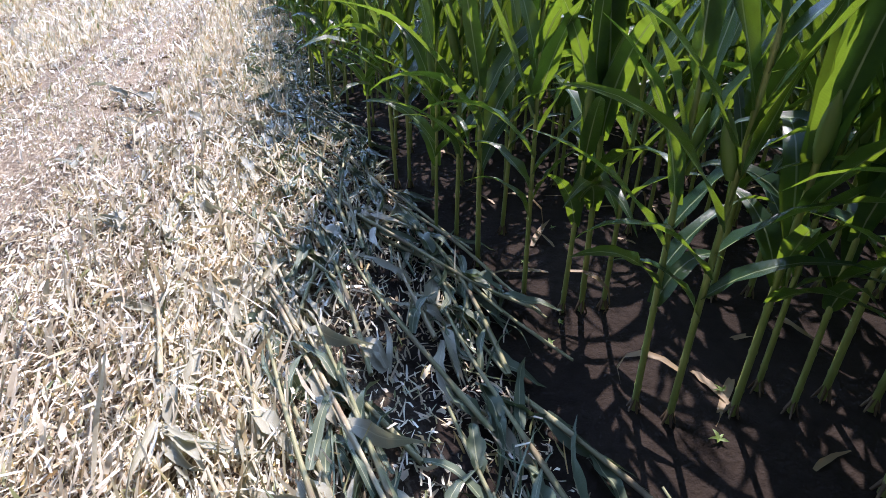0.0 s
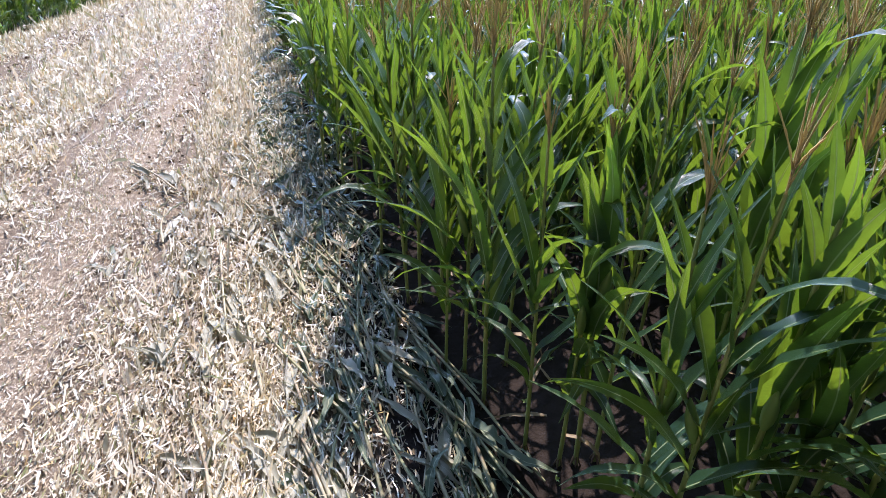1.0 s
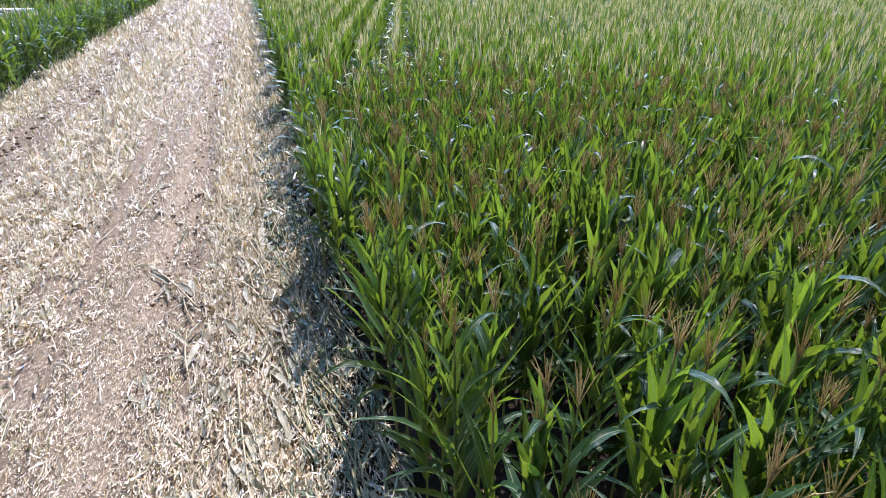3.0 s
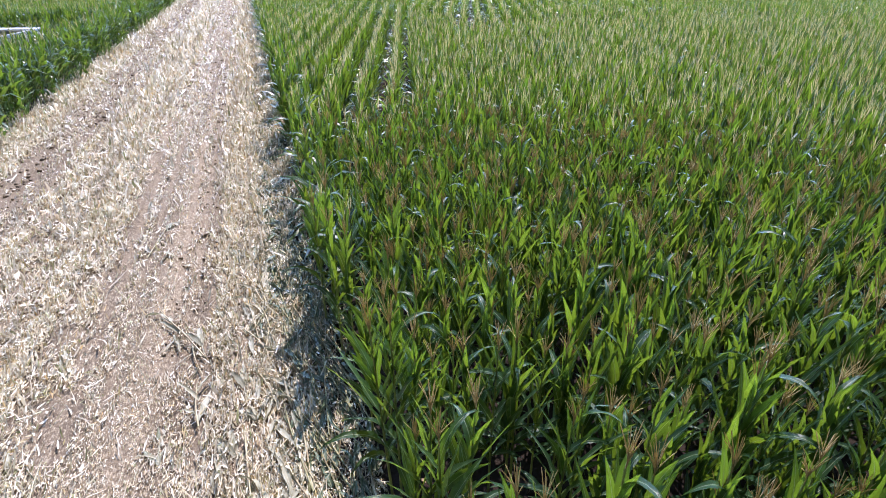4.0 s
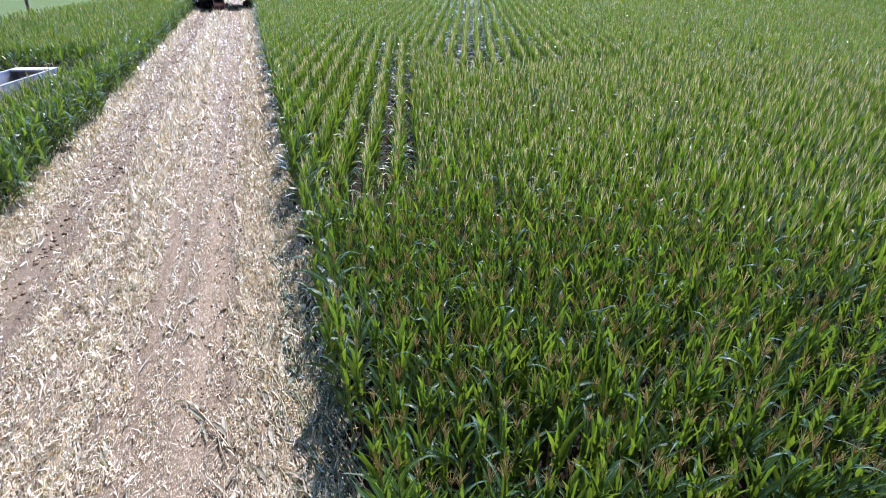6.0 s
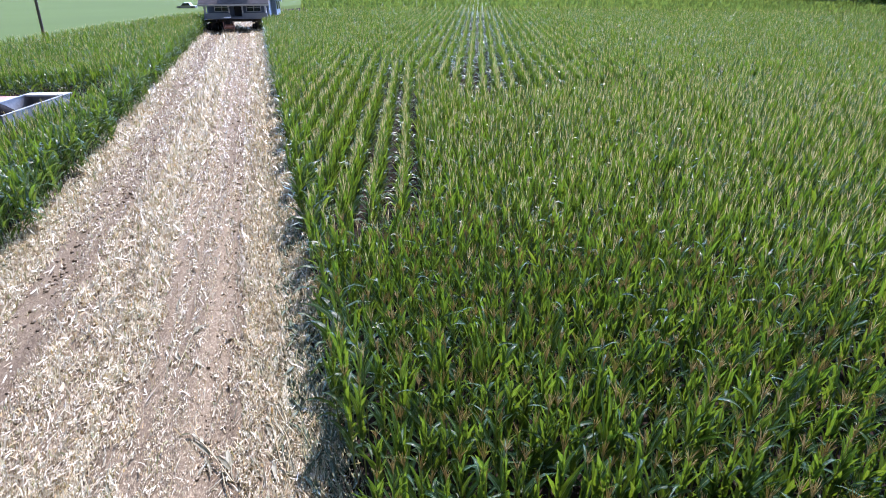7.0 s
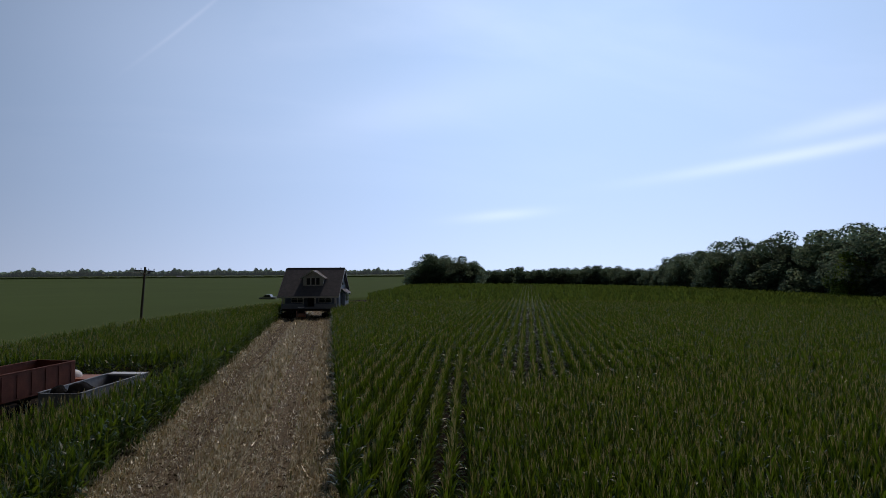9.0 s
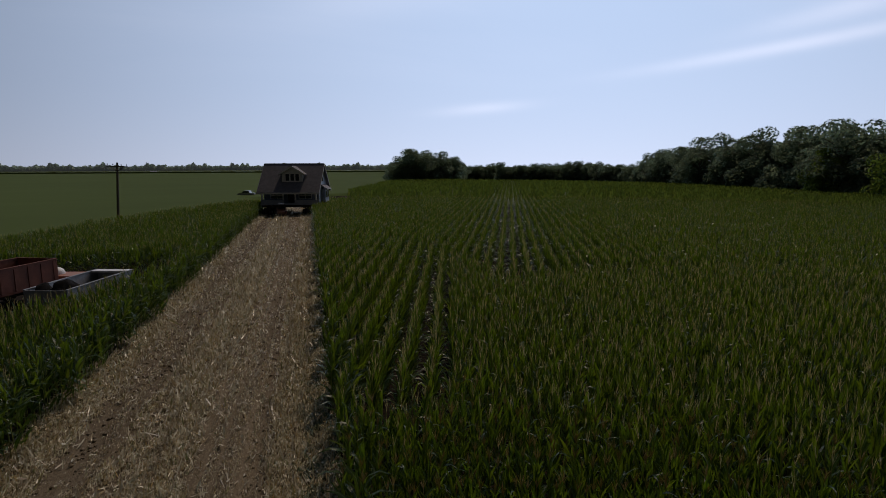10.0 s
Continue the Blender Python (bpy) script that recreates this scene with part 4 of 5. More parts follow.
def value_noise(x, y, seed):
    """Smooth random values from 0 to 1 on a unit grid."""
    def at(i, j):
        h = np.sin(i * 127.1 + j * 311.7 + seed * 74.7) * 43758.5453
        return h - np.floor(h)
    i, j = np.floor(x), np.floor(y)
    u, v = x - i, y - j
    u, v = u * u * (3 - 2 * u), v * v * (3 - 2 * v)
    return (at(i, j) * (1 - u) + at(i + 1, j) * u) * (1 - v) + (at(i, j + 1) * (1 - u) + at(i + 1, j + 1) * u) * v


def pressed(x):
    """Where wheels and tracks have ground the litter fine: two bands along the lane."""
    return np.exp(-np.abs((x + 1.45) / 0.72) ** 3) + np.exp(-np.abs((x + 5.0) / 0.68) ** 3)


def lane_density(x, y):
    """How thick the chopped leaf lies across the lane: drifts drawn out along it, thinner in the wheel tracks."""
    streak = 0.36 * value_noise(x / 0.16, y / 11.0, 1) + 0.20 * value_noise(x / 0.42, y / 3.5, 2)
    heap = 0.65 * value_noise(x / 0.30, y / 0.55, 4) + 0.35 * value_noise(x / 0.6, y / 1.4, 5)
    streak = streak + 0.44 * np.where(y < 7, 0.5 + (heap - 0.5) * np.clip((y - 3) / 4, 0.3, 1), heap)
    d = np.clip((streak - 0.33) / 0.15, 0.03, 1.0) * (0.75 + 0.5 * value_noise(x / 0.9, y / 7.0, 3))
    d = d + 0.8 * np.clip((8 - y) / 4, 0, 1)
    for c, w, k in ((-0.85, 0.10, 0.85), (-1.15, 0.07, 0.75), (-1.75, 0.08, 0.8), (-2.15, 0.12, 0.8), (-3.9, 0.09, 0.6), (-4.6, 0.20, 0.40), (-5.4, 0.22, 0.45)):
        d = d - k * np.exp(-((x - c) / w) ** 2) * np.clip((y - 4) / 10, 0.15, 1)
    d = d - 0.12 * pressed(x) + 0.35 * np.exp(-((x - 0.2) / 0.5) ** 2) * np.clip((y - 4) / 6, -0.6, 1) + 0.35 * np.exp(-((x + 3.1) / 0.6) ** 2) + 0.3 * np.exp(-((x + 6.4) / 0.4) ** 2)
    bare = np.clip((x - 0.15) / 0.35, 0, 1) * np.clip((7 - y) / 2.5, 0, 1)      # little chaff on the flattened stalks
    return np.clip(np.minimum(d, 1.0) * (1 - 0.72 * bare), 0.06, 1.0)


def build_litter():
    r = np.random.default_rng(41)
    bounds = [(-9, 2.4, 16000, "rear_litter", "pale shredded corn leaves behind the start"),
              (2.4, 8.0, 138000, "chopped_litter", "pale chopped corn leaf and straw pressed into the lane"),
              (8.0, 24.0, 126000, "lane_litter", "pale shredded corn leaves covering the lane"),
              (24.0, 127.0, 54000, "far_litter", "bleached corn litter along the far lane")]
    for y0, y1, n, name, label in bounds:
        x = r.uniform(-7.3, 1.25, n)
        # pieces grow with distance and thin out to match
        a, b = 1 / (0.5 + max(y0, 2.4) / 8), 1 / (0.5 + max(y1, 2.5) / 8)
        y = (1 / (a + (b - a) * r.uniform(0, 1, n)) - 0.5) * 8 if y0 > 0 else r.uniform(y0, y1, n)
        keep = r.random(n) < lane_density(x, y)
        x, y = x[keep], y[keep]
        n = len(x)
        pile = np.clip(lane_density(x, y) - 0.3, 0, 1) * np.clip((y - 5) / 6, 0, 1)
        grow = (0.5 + np.clip(y, 2.4, 34) / 8) * np.where(y < 2.4, 1.9, 1.0)
        h = np.where(r.random(n) < 0.76, np.pi / 2 + r.normal(0, 0.38, n), r.uniform(0, np.pi, n))
        fine = (1 - 0.45 * pressed(x)) * np.interp(y, [6, 10, 24, 60], [1.0, 0.90, 0.92, 1.0])
        V, F = litter_pieces(r, x, y, 0.050 * grow ** 0.85 * fine, 0.0085 * grow ** 1.12 * fine, h, r.uniform(0, 0.022, n) + pile * r.uniform(0, 0.09, n), 0.38 if y1 < 9 else 0.62)
        tagged(new(name, quad_mesh(name, V, F, [M_LITTER])), label, "litter", kind="stuff")
    # fine crumbs between the larger pieces, close to the start
    n = 34000
    x = np.where(r.random(n) < 0.94, r.uniform(-3.8, 0.35, n), r.uniform(0.2, 1.2, n))
    y = np.where(np.arange(n) < 29000, 1.4 + 5.4 * r.uniform(0, 1, n) ** 1.4, 2.6 - 6.5 * r.uniform(0, 1, n) ** 1.2)
    V, F = litter_pieces(r, x, y, np.where(y < 2.3, 0.036, 0.022), np.where(y < 2.3, 0.0075, 0.0045), r.uniform(0, np.pi, n), r.uniform(0, 0.01, n), 0.4)
    tagged(new("straw_crumbs", quad_mesh("straw_crumbs", V, F, [M_LITTER])), "fine pale crumbs of chopped corn straw", "litter", kind="stuff")
    # broader wilted leaf shreds, lying in drifts
    n = 95000
    x = np.concatenate([r.normal(0.1, 0.42, n // 6), r.normal(-3.1, 0.6, n // 4), r.uniform(-7, 0.7, n - n // 6 - n // 4)])
    y = 2.4 * 53.0 ** r.uniform(0, 1, n)
    ok = (x > -7.2) & (x < 1.5) & (r.random(n) > 0.82 * pressed(x)) & (r.random(n) < 0.1 + 1.1 * lane_density(x, y))
    x, y = x[ok], y[ok]
    V, F = litter_pieces(r, x, y, np.minimum(0.07 + 0.006 * y, 0.27), np.minimum(0.003 + 0.0014 * y, 0.065), np.pi / 2 + r.normal(0, 0.42, len(x)), r.uniform(0.005, 0.05, len(x)), 0.45)
    tagged(new("leaf_litter", quad_mesh("leaf_litter", V, F, [M_SHRED])), "wilted grey-green corn leaf shreds in drifts along the lane", "litter", kind="stuff")
    # dark clods pressed out by the wheels
    n = 2600
    x = np.concatenate([r.normal(-5.2, 0.7, n // 2), r.normal(-4.4, 0.7, n // 4), r.normal(-0.9, 0.3, n - n // 2 - n // 4)])
    y = 9 + 66 * r.uniform(0, 1, n) ** 1.4
    cube = np.array([(-1, -1, -1), (1, -1, -1), (1, 1, -1), (-1, 1, -1), (-1, -1, 1), (1, -1, 1), (1, 1, 1), (-1, 1, 1)], float)
    faces = np.array([(0, 3, 2, 1), (4, 5, 6, 7), (0, 1, 5, 4), (1, 2, 6, 5), (2, 3, 7, 6), (3, 0, 4, 7)])
    size = np.minimum(0.013 * r.lognormal(0, 0.6, n) * np.clip(y / 16, 0.7, 1.5), 0.036)
    V = cube[None] * (1 + r.uniform(-0.45, 0.35, (n, 8, 3))) * size[:, None, None] * np.array([1.2, 1.7, 0.6])
    V += np.stack([x, y, ground_height(x, y) + size * 0.5], 1)[:, None]
    F = (faces[None] + (np.arange(n) * 8)[:, None, None]).reshape(-1, 4)
    tagged(new("soil_clods", quad_mesh("soil_clods", V, F, [M_SOIL])), "dark crumbled soil clods in the wheel tracks", "clods", kind="stuff")


def flat_leaf(r, length, width, base, heading, segs):
    """A torn leaf lying down: folded along its rib, twisted and slightly arched."""
    t = np.linspace(0, 1, segs + 1)
    ang = heading + r.normal(0, 0.55) * t ** 1.5
    step = length / segs
    x = np.concatenate([[0], np.cumsum(np.cos(ang[:-1]))]) * step
    y = np.concatenate([[0], np.cumsum(np.sin(ang[:-1]))]) * step
    z = r.uniform(0.0, 0.03) * np.sin(np.pi * t) + 0.008 * np.sin(t * r.uniform(8, 18) + r.uniform(0, 6))
    roll = r.normal(0, 0.45) + r.normal(0, 0.9) * t
    side = np.stack([-np.sin(ang), np.cos(ang), np.zeros(segs + 1)], 1)
    up = np.array([[0.0, 0.0, 1.0]])
    S = side * np.cos(roll)[:, None] + up * np.sin(roll)[:, None]
    N = up * np.cos(roll)[:, None] - side * np.sin(roll)[:, None]
    w = width * np.minimum(1, 0.55 + 2 * t) * np.clip(1 - t ** 2.6, 0.04, 1) * (1 - 0.55 * r.uniform(0, 1, segs + 1) ** 2)
    v, f, u = strip(np.stack([x, y, z], 1) + np.asarray(base), S, N, w, r.uniform(0.1, 0.5), t)
    v[:, 2] += max(0.0, 0.006 - v[:, 2].min())
    return v, f, u


def flat_stalk_parts(r, fine=True, cane=True):
    """A corn stalk pressed flat: the cane, where it has one, and its torn, wilted leaves."""
    L = r.uniform(0.7, 1.5)
    q = np.linspace(0, 1, 9 if fine else 3)
    C = np.stack([q * L, 0.05 * np.sin(q * 3) * r.uniform(-1, 1), 0.032 + 0.025 * np.abs(np.sin(q * 4))], 1)
    rad = np.linspace(0.0105, 0.006, len(q)) * np.where(np.arange(len(q)) % 2 == 1, 1.2, 1.0)
    out = [("stalk", *tube(C, rad, 6 if fine else 4), 1)] if cane else []
    if not cane:
        L = 0.45
    for k in range(r.integers(4, 8)):
        f = r.uniform(0.05, 0.9)
        base = (f * L, 0, 0.006 + 0.006 * k)
        v, fa, u = flat_leaf(r, r.uniform(0.16, 0.5), r.choice([0.012, 0.026, 0.044, 0.062, 0.078]) * r.uniform(0.8, 1.2), base, r.normal(0, 0.38), 9 if fine else 4)
        out.append(("leaf", v, fa, u, 0))
    return out


def build_flat_stalks():
    r = np.random.default_rng(52)
    n = 225
    x = np.concatenate([r.normal(0.98, 0.20, 100), r.normal(0.40, 0.30, 100), r.normal(-0.5, 0.3, 17), r.normal(-3.0, 0.5, 8)])
    y = 2.3 + 8.5 * r.uniform(0, 1, n) ** 1.25
    protos = {}
    for i in range(n):
        a = radians(100) + r.normal(0, 0.15) + (math.pi if r.random() < 0.5 else 0)
        zz = float(ground_height(x[i], y[i])) + r.uniform(0, 0.03)
        m = Matrix.Translation((min(x[i], 1.22), y[i], zz)) @ Matrix.Rotation(a, 4, "Z") @ Matrix.Rotation(r.uniform(-0.04, 0.02), 4, "Y")
        pale = x[i] < 0.45 + r.normal(0, 0.12) or r.random() < 0.12
        cane = i % 5 < (2 if pale else 3)
        key = (bool(pale), i % 10)
        if key not in protos:
            e = new("flattened_cornstalk" if cane else "torn_leaf_clump")
            e.empty_display_size = 0.1
            tagged(e, "torn pale corn leaves lying on the lane" if not cane and pale else "torn wilted green corn leaves at the field edge" if not cane else "bleached flattened corn stalk with torn pale leaves" if pale else "flattened green corn stalk with wilted torn leaves",
                   "corn stalk" if cane else "leaves", "flattened stalks along the lane" if cane else "torn leaves along the lane")
            for name, v, f, u, mi in flat_stalk_parts(r, True, cane):
                part(name, quad_mesh(name, v, f, [((M_FLAT, M_FLATSTALK), (M_PALEFLAT, M_PALESTALK))[int(pale)][mi]], None, u), None, e)
            e.matrix_basis = m
            protos[key] = e
        else:
            copy_thing(protos[key], m)
    # the same along the rest of the lane's edge
    variants = [join([p[1:] for p in flat_stalk_parts(r, False, k % 5 < 2)]) for k in range(10)]
    n = 1500
    x = r.normal(0.68, 0.33, n)
    y = 9 + 90 * r.uniform(0, 1, n) ** 1.5
    x2 = r.uniform(-4.2, 0.3, 60)
    y2 = r.uniform(6, 60, 60)
    x3 = r.normal(-6.6, 0.25, 160)
    y3 = r.uniform(8, 90, 160)
    x4 = r.normal(0.8, 0.33, 260)
    y4 = r.uniform(-9, 2.6, 260)
    x, y = np.concatenate([x, x2, x3, x4]), np.concatenate([y, y2, y3, y4])
    n = len(x)
    a = np.pi / 2 + r.normal(0, 0.25, n) + np.where(r.random(n) < 0.35, np.pi, 0)
    s = r.uniform(0.75, 1.15, n)
    M = np.zeros((n, 3, 4))
    M[:, 0, 0], M[:, 0, 1], M[:, 1, 0], M[:, 1, 1], M[:, 2, 2] = np.cos(a) * s, -np.sin(a) * s, np.sin(a) * s, np.cos(a) * s, s
    M[:, 0, 3], M[:, 1, 3], M[:, 2, 3] = np.minimum(x, 1.4), y, ground_height(x, y) + r.uniform(0, 0.05, n)
    pale = (x < 0.45 + r.normal(0, 0.2, n)) & (x > -6)
    for name, pick, mats, label in (("crushed_stalks", ~pale, [M_FLAT, M_FLATSTALK], "crushed green corn stalks and leaves along the field edge"),
                                    ("bleached_stalks", pale, [M_PALEFLAT, M_PALESTALK], "bleached corn stalks and leaves strewn along the lane")):
        V, F, U, MI = scatter(variants, r.integers(0, 10, pick.sum()), M[pick])
        tagged(new(name, quad_mesh(name, V, F, mats, MI, U)), label, "corn stalks", kind="stuff")


def build_field_floor():
    """Seedlings and fallen dry leaves on the soil under the first corn plants."""
    r = np.random.default_rng(77)
    for _ in range(16):
        x, y = r.uniform(1.35, 3.4), r.uniform(2.6, 5.2)
        z = float(ground_height(x, y)) - 0.004
        w = thing("weed_seedling", Matrix.Translation((x, y, z)) @ Matrix.Rotation(r.uniform(0, 6.28), 4, "Z"), "tiny green weed seedling on dark soil", "weed", "weeds under the corn")
        part("stem", quad_mesh("stem", *tube([(0, 0, 0), (0.002, 0, 0.02)], [0.0016, 0.0012], 4)[:2], [M_HUSK]), None, w)
        for k in range(r.integers(3, 6)):
            v, fa, u = blade(r, r.uniform(0.022, 0.045), 0.016, 0.5, 0.7, k * 1.4 + r.uniform(0, 0.6), (0, 0, 0.016), 4, True)
            part("leaf", quad_mesh("leaf", v, fa, [M_HUSK], None, u), None, w)
    for _ in range(22):
        x, y = r.uniform(1.3, 3.6), r.uniform(2.7, 6.5)
        v, fa, u = blade(r, r.uniform(0.16, 0.42), r.uniform(0.02, 0.045), 0.25, 0.6, 0.0, (0, 0, 0.0), 8, True)
        v[:, 2] = np.maximum(v[:, 2] * 0.5, 0.0) + 0.006 * np.abs(np.sin(v[:, 0] * 45))
        ob = new("fallen_leaf", quad_mesh("fallen_leaf", v, fa, [M_DRY], None, u))
        ob.matrix_world = Matrix.Translation((x, y, float(ground_height(x, y)) + 0.002)) @ Matrix.Rotation(r.uniform(0, 6.28), 4, "Z")
        tagged(ob, "dry brown curled corn leaf fallen on dark soil", "leaf", "fallen leaves under the corn")


build_litter()
build_flat_stalks()
build_field_floor()


# ---- the house on its dollies ----
def build_house():
    h = thing("house", pose(-2.45, 88.0, 0, 0, 0, -13), "grey-roofed bungalow with a gabled dormer, raised on moving beams", "house")
    W, RZ, EZ, RY, D = 4.65, 7.5, 3.35, 4.4, 8.8
    slope = (RZ - EZ) / RY

    bm = bmesh.new()
    prism(bm, [(0, EZ), (RY, RZ), (RY, RZ + 0.17), (-0.12, EZ + 0.05)], "x", -W, W)
    front = part("roof", bm, M_SHINGLE, h, "dark grey asphalt shingle roof")
    bm = bmesh.new()
    prism(bm, [(D, EZ), (D + 0.12, EZ + 0.05), (RY, RZ + 0.17), (RY, RZ)], "x", -W, W)
    part("roof", bm, M_SHINGLE, h)
    # courses of shingles, lapped
    for k in range(24):
        y0 = RY * k / 24
        z0 = EZ + slope * y0 + 0.15
        bm = bmesh.new()
        prism(bm, [(y0 - 0.06, z0 - 0.045), (y0 - 0.06, z0 - 0.02), (y0 + 0.16, z0 + slope * 0.22 - 0.012), (y0 + 0.16, z0 + slope * 0.22 - 0.055)], "x", -W + 0.01, W - 0.01)
        part("shingle_course", bm, M_SHINGLE, front)
    bm = bmesh.new()
    rod(bm, (-W, RY, RZ + 0.15), (W, RY, RZ + 0.15), 0.09, 8)
    part("ridge_cap", bm, M_SHINGLE, front)
    for s in (-1, 1):
        for pts in ([(-0.12, EZ - 0.12), (RY, RZ - 0.15), (RY, RZ + 0.15), (-0.12, EZ + 0.03)], [(D + 0.12, EZ - 0.12), (D + 0.12, EZ + 0.03), (RY, RZ + 0.15), (RY, RZ - 0.15)]):
            bm = bmesh.new()
            prism(bm, pts, "x", s * (W + 0.003), s * (W + 0.05))
            part("barge_board", bm, M_SIDING, h, "pale painted barge board")
    bm = bmesh.new()
    box(bm, -W, -0.17, EZ - 0.20, W, -0.125, EZ + 0.04, 0.01)
    part("fascia", bm, M_WHITE, h, "white fascia board under the eave")

    # body
    gable = [(1.9, 1.75), (8.4, 1.75), (8.4, EZ + slope * 0.3), (RY, RZ - 0.05), (1.9, EZ + slope * 1.9 - 0.08)]
    for x0, x1 in ((-4.2, -4.05), (4.05, 4.2)):
        bm = bmesh.new()
        prism(bm, gable, "x", x0, x1)
        part("wall", bm, M_SIDEWALL, h, "grey-blue clapboard gable wall")
    for k in range(20):
        z = 1.85 + k * 0.26
        y0, y1 = (1.9, 8.4) if z < 4.9 else (1.9 + max(0, (z - 5.1) / slope), 8.4 - max(0, (z - 3.8) / slope))
        y0 = max(1.92, (z + 0.1 - EZ) / slope + 0.05) if z > 5.0 else 1.92
        y1 = min(8.38, D - (z + 0.1 - EZ) / slope - 0.05)
        if y1 - y0 < 0.5:
            continue
        bm = bmesh.new()
        prism(bm, [(4.2, z), (4.235, z), (4.205, z + 0.25), (4.2, z + 0.25)], "y", y0, y1)
        part("clapboard", bm, M_SIDEWALL, h)
    for x0, x1 in ((-4.05, -3.2), (-1.2, -0.6), (0.5, 1.1), (3.1, 4.05)):
        bm = bmesh.new()
        box(bm, x0, 1.9, 1.75, x1, 2.05, 4.9)
        part("wall", bm, M_PORCHSHADE, h)
    for x0, x1 in ((-3.2, -1.2), (1.1, 3.1)):
        bm = bmesh.new()
        box(bm, x0, 1.9, 1.75, x1, 2.05, 2.35)
        box(bm, x0, 1.9, 3.45, x1, 2.05, 4.9)
        part("wall", bm, M_PORCHSHADE, h)
        win = part("window", box(bmesh.new(), x0, 1.93, 2.35, x1, 1.99, 3.45), M_GLASS, h, "dark window behind the porch")
        for q in (x0, (x0 + x1) / 2 - 0.04, x1 - 0.08):
            part("window_frame", box(bmesh.new(), q, 1.87, 2.35, q + 0.08, 1.93, 3.45, 0.008), M_WHITE, win)
        for z in (2.33, 2.86, 3.40):
            part("window_frame", box(bmesh.new(), x0 + 0.08, 1.88, z, x1 - 0.08, 1.92, z + 0.07, 0.008), M_WHITE, win)
    bm = bmesh.new()
    box(bm, -0.6, 1.9, 3.85, 0.5, 2.05, 4.9)
    part("wall", bm, M_PORCHSHADE, h, "slate blue wall behind the porch, the porch shade in its colour")
    door = part("door", box(bmesh.new(), -0.55, 1.95, 1.78, 0.45, 2.0, 3.85, 0.01), M_DARKROOM, h, "dark front door under the porch")
    part("door_handle", rod(bmesh.new(), (0.3, 1.94, 2.75), (0.3, 1.88, 2.75), 0.03), M_STEEL, door)
    part("wall", box(bmesh.new(), -4.05, 8.25, 1.75, 4.05, 8.4, 3.7), M_SIDEWALL, h)
    part("floor_frame", box(bmesh.new(), -4.25, 0.30, 1.52, 4.25, 8.42, 1.75, 0.01), M_SIDEWALL, h, "sill and joists of the lifted floor")
    # porch
    knee = part("porch_wall", box(bmesh.new(), -4.2, 0.32, 1.75, -0.75, 0.44, 2.22, 0.01), M_SIDEWALL, h, "low grey-blue porch wall")
    part("cap_rail", box(bmesh.new(), -4.24, 0.28, 2.22, -0.72, 0.48, 2.27, 0.01), M_SIDEWALL, knee)
    knee = part("porch_wall", box(bmesh.new(), 0.85, 0.32, 1.75, 4.2, 0.44, 2.22, 0.01), M_SIDEWALL, h)
    part("cap_rail", box(bmesh.new(), 0.82, 0.28, 2.22, 4.24, 0.48, 2.27, 0.01), M_SIDEWALL, knee)
    for x in (-4.02, -0.85, 0.95, 4.02):
        bm = bmesh.new()
        w = 0.12 if abs(x) > 2 else 0.08
        box(bm, x - w, 0.30, 2.27, x + w, 0.52, 3.16, 0.015)
        box(bm, x - w - 0.04, 0.27, 3.06, x + w + 0.04, 0.55, 3.16, 0.01)
        part("porch_post", bm, M_WHITE, h, "white square porch post")
    part("porch_beam", box(bmesh.new(), -4.25, 0.28, 3.16, 4.25, 0.52, 3.42, 0.01), M_SIDEWALL, h)
    part("porch_ceiling", box(bmesh.new(), -4.2, 0.52, 3.36, 4.2, 1.9, 3.42), M_PORCHSHADE, h)
    # dormer
    cx, dy, base, eave, apex, hw = 0.34, 1.5, EZ + slope * 1.5 + 0.13, 6.15, 7.1, 1.55
    dorm = part("dormer", prism(bmesh.new(), [(cx - hw, base), (cx - 1.12, base), (cx - 1.12, 6.22), (cx + 1.12, 6.22), (cx + 1.12, base), (cx + hw, base), (cx + hw, eave), (cx, apex), (cx - hw, eave)], "y", dy, dy + 0.12), M_SIDING, h, "pale dormer front with three windows")
    part("apron", box(bmesh.new(), cx - 1.12, dy, base, cx + 1.12, dy + 0.12, 5.00), M_SIDING, dorm)
    for s in (-1, 1):
        part("cheek", prism(bmesh.new(), [(dy + 0.12, base), (dy + 0.12, eave), ((eave - EZ) / slope, eave)], "x", cx + s * (hw - 0.12), cx + s * hw), M_SIDING, dorm)
        a, b = (cx, apex + 0.10), (cx + s * (hw + 0.42), eave - 0.16)
        part("dormer_roof", prism(bmesh.new(), [a, b, (b[0], b[1] + 0.11), (a[0], a[1] + 0.13)], "y", dy - 0.38, 4.1), M_SHINGLE, dorm)
        part("verge", prism(bmesh.new(), [(a[0], a[1] - 0.10), (b[0], b[1] - 0.10), (b[0], b[1] + 0.13), (a[0], a[1] + 0.16)], "y", dy - 0.45, dy - 0.383), M_WHITE, dorm, "white verge board")
    for k in range(3):
        x0 = cx - 1.11 + k * 0.74
        win = part("window", box(bmesh.new(), x0 + 0.06, dy + 0.05, 5.04, x0 + 0.68, dy + 0.08, 6.18), M_GLASS, dorm)
        for q in (x0, x0 + 0.64):
            part("window_frame", box(bmesh.new(), q, dy - 0.03, 5.00, q + 0.10, dy + 0.05, 6.22, 0.008), M_WHITE, win)
        for z in (5.00, 6.12):
            part("window_frame", box(bmesh.new(), x0 + 0.10, dy - 0.03, z, x0 + 0.64, dy + 0.05, z + 0.10, 0.008), M_WHITE, win)
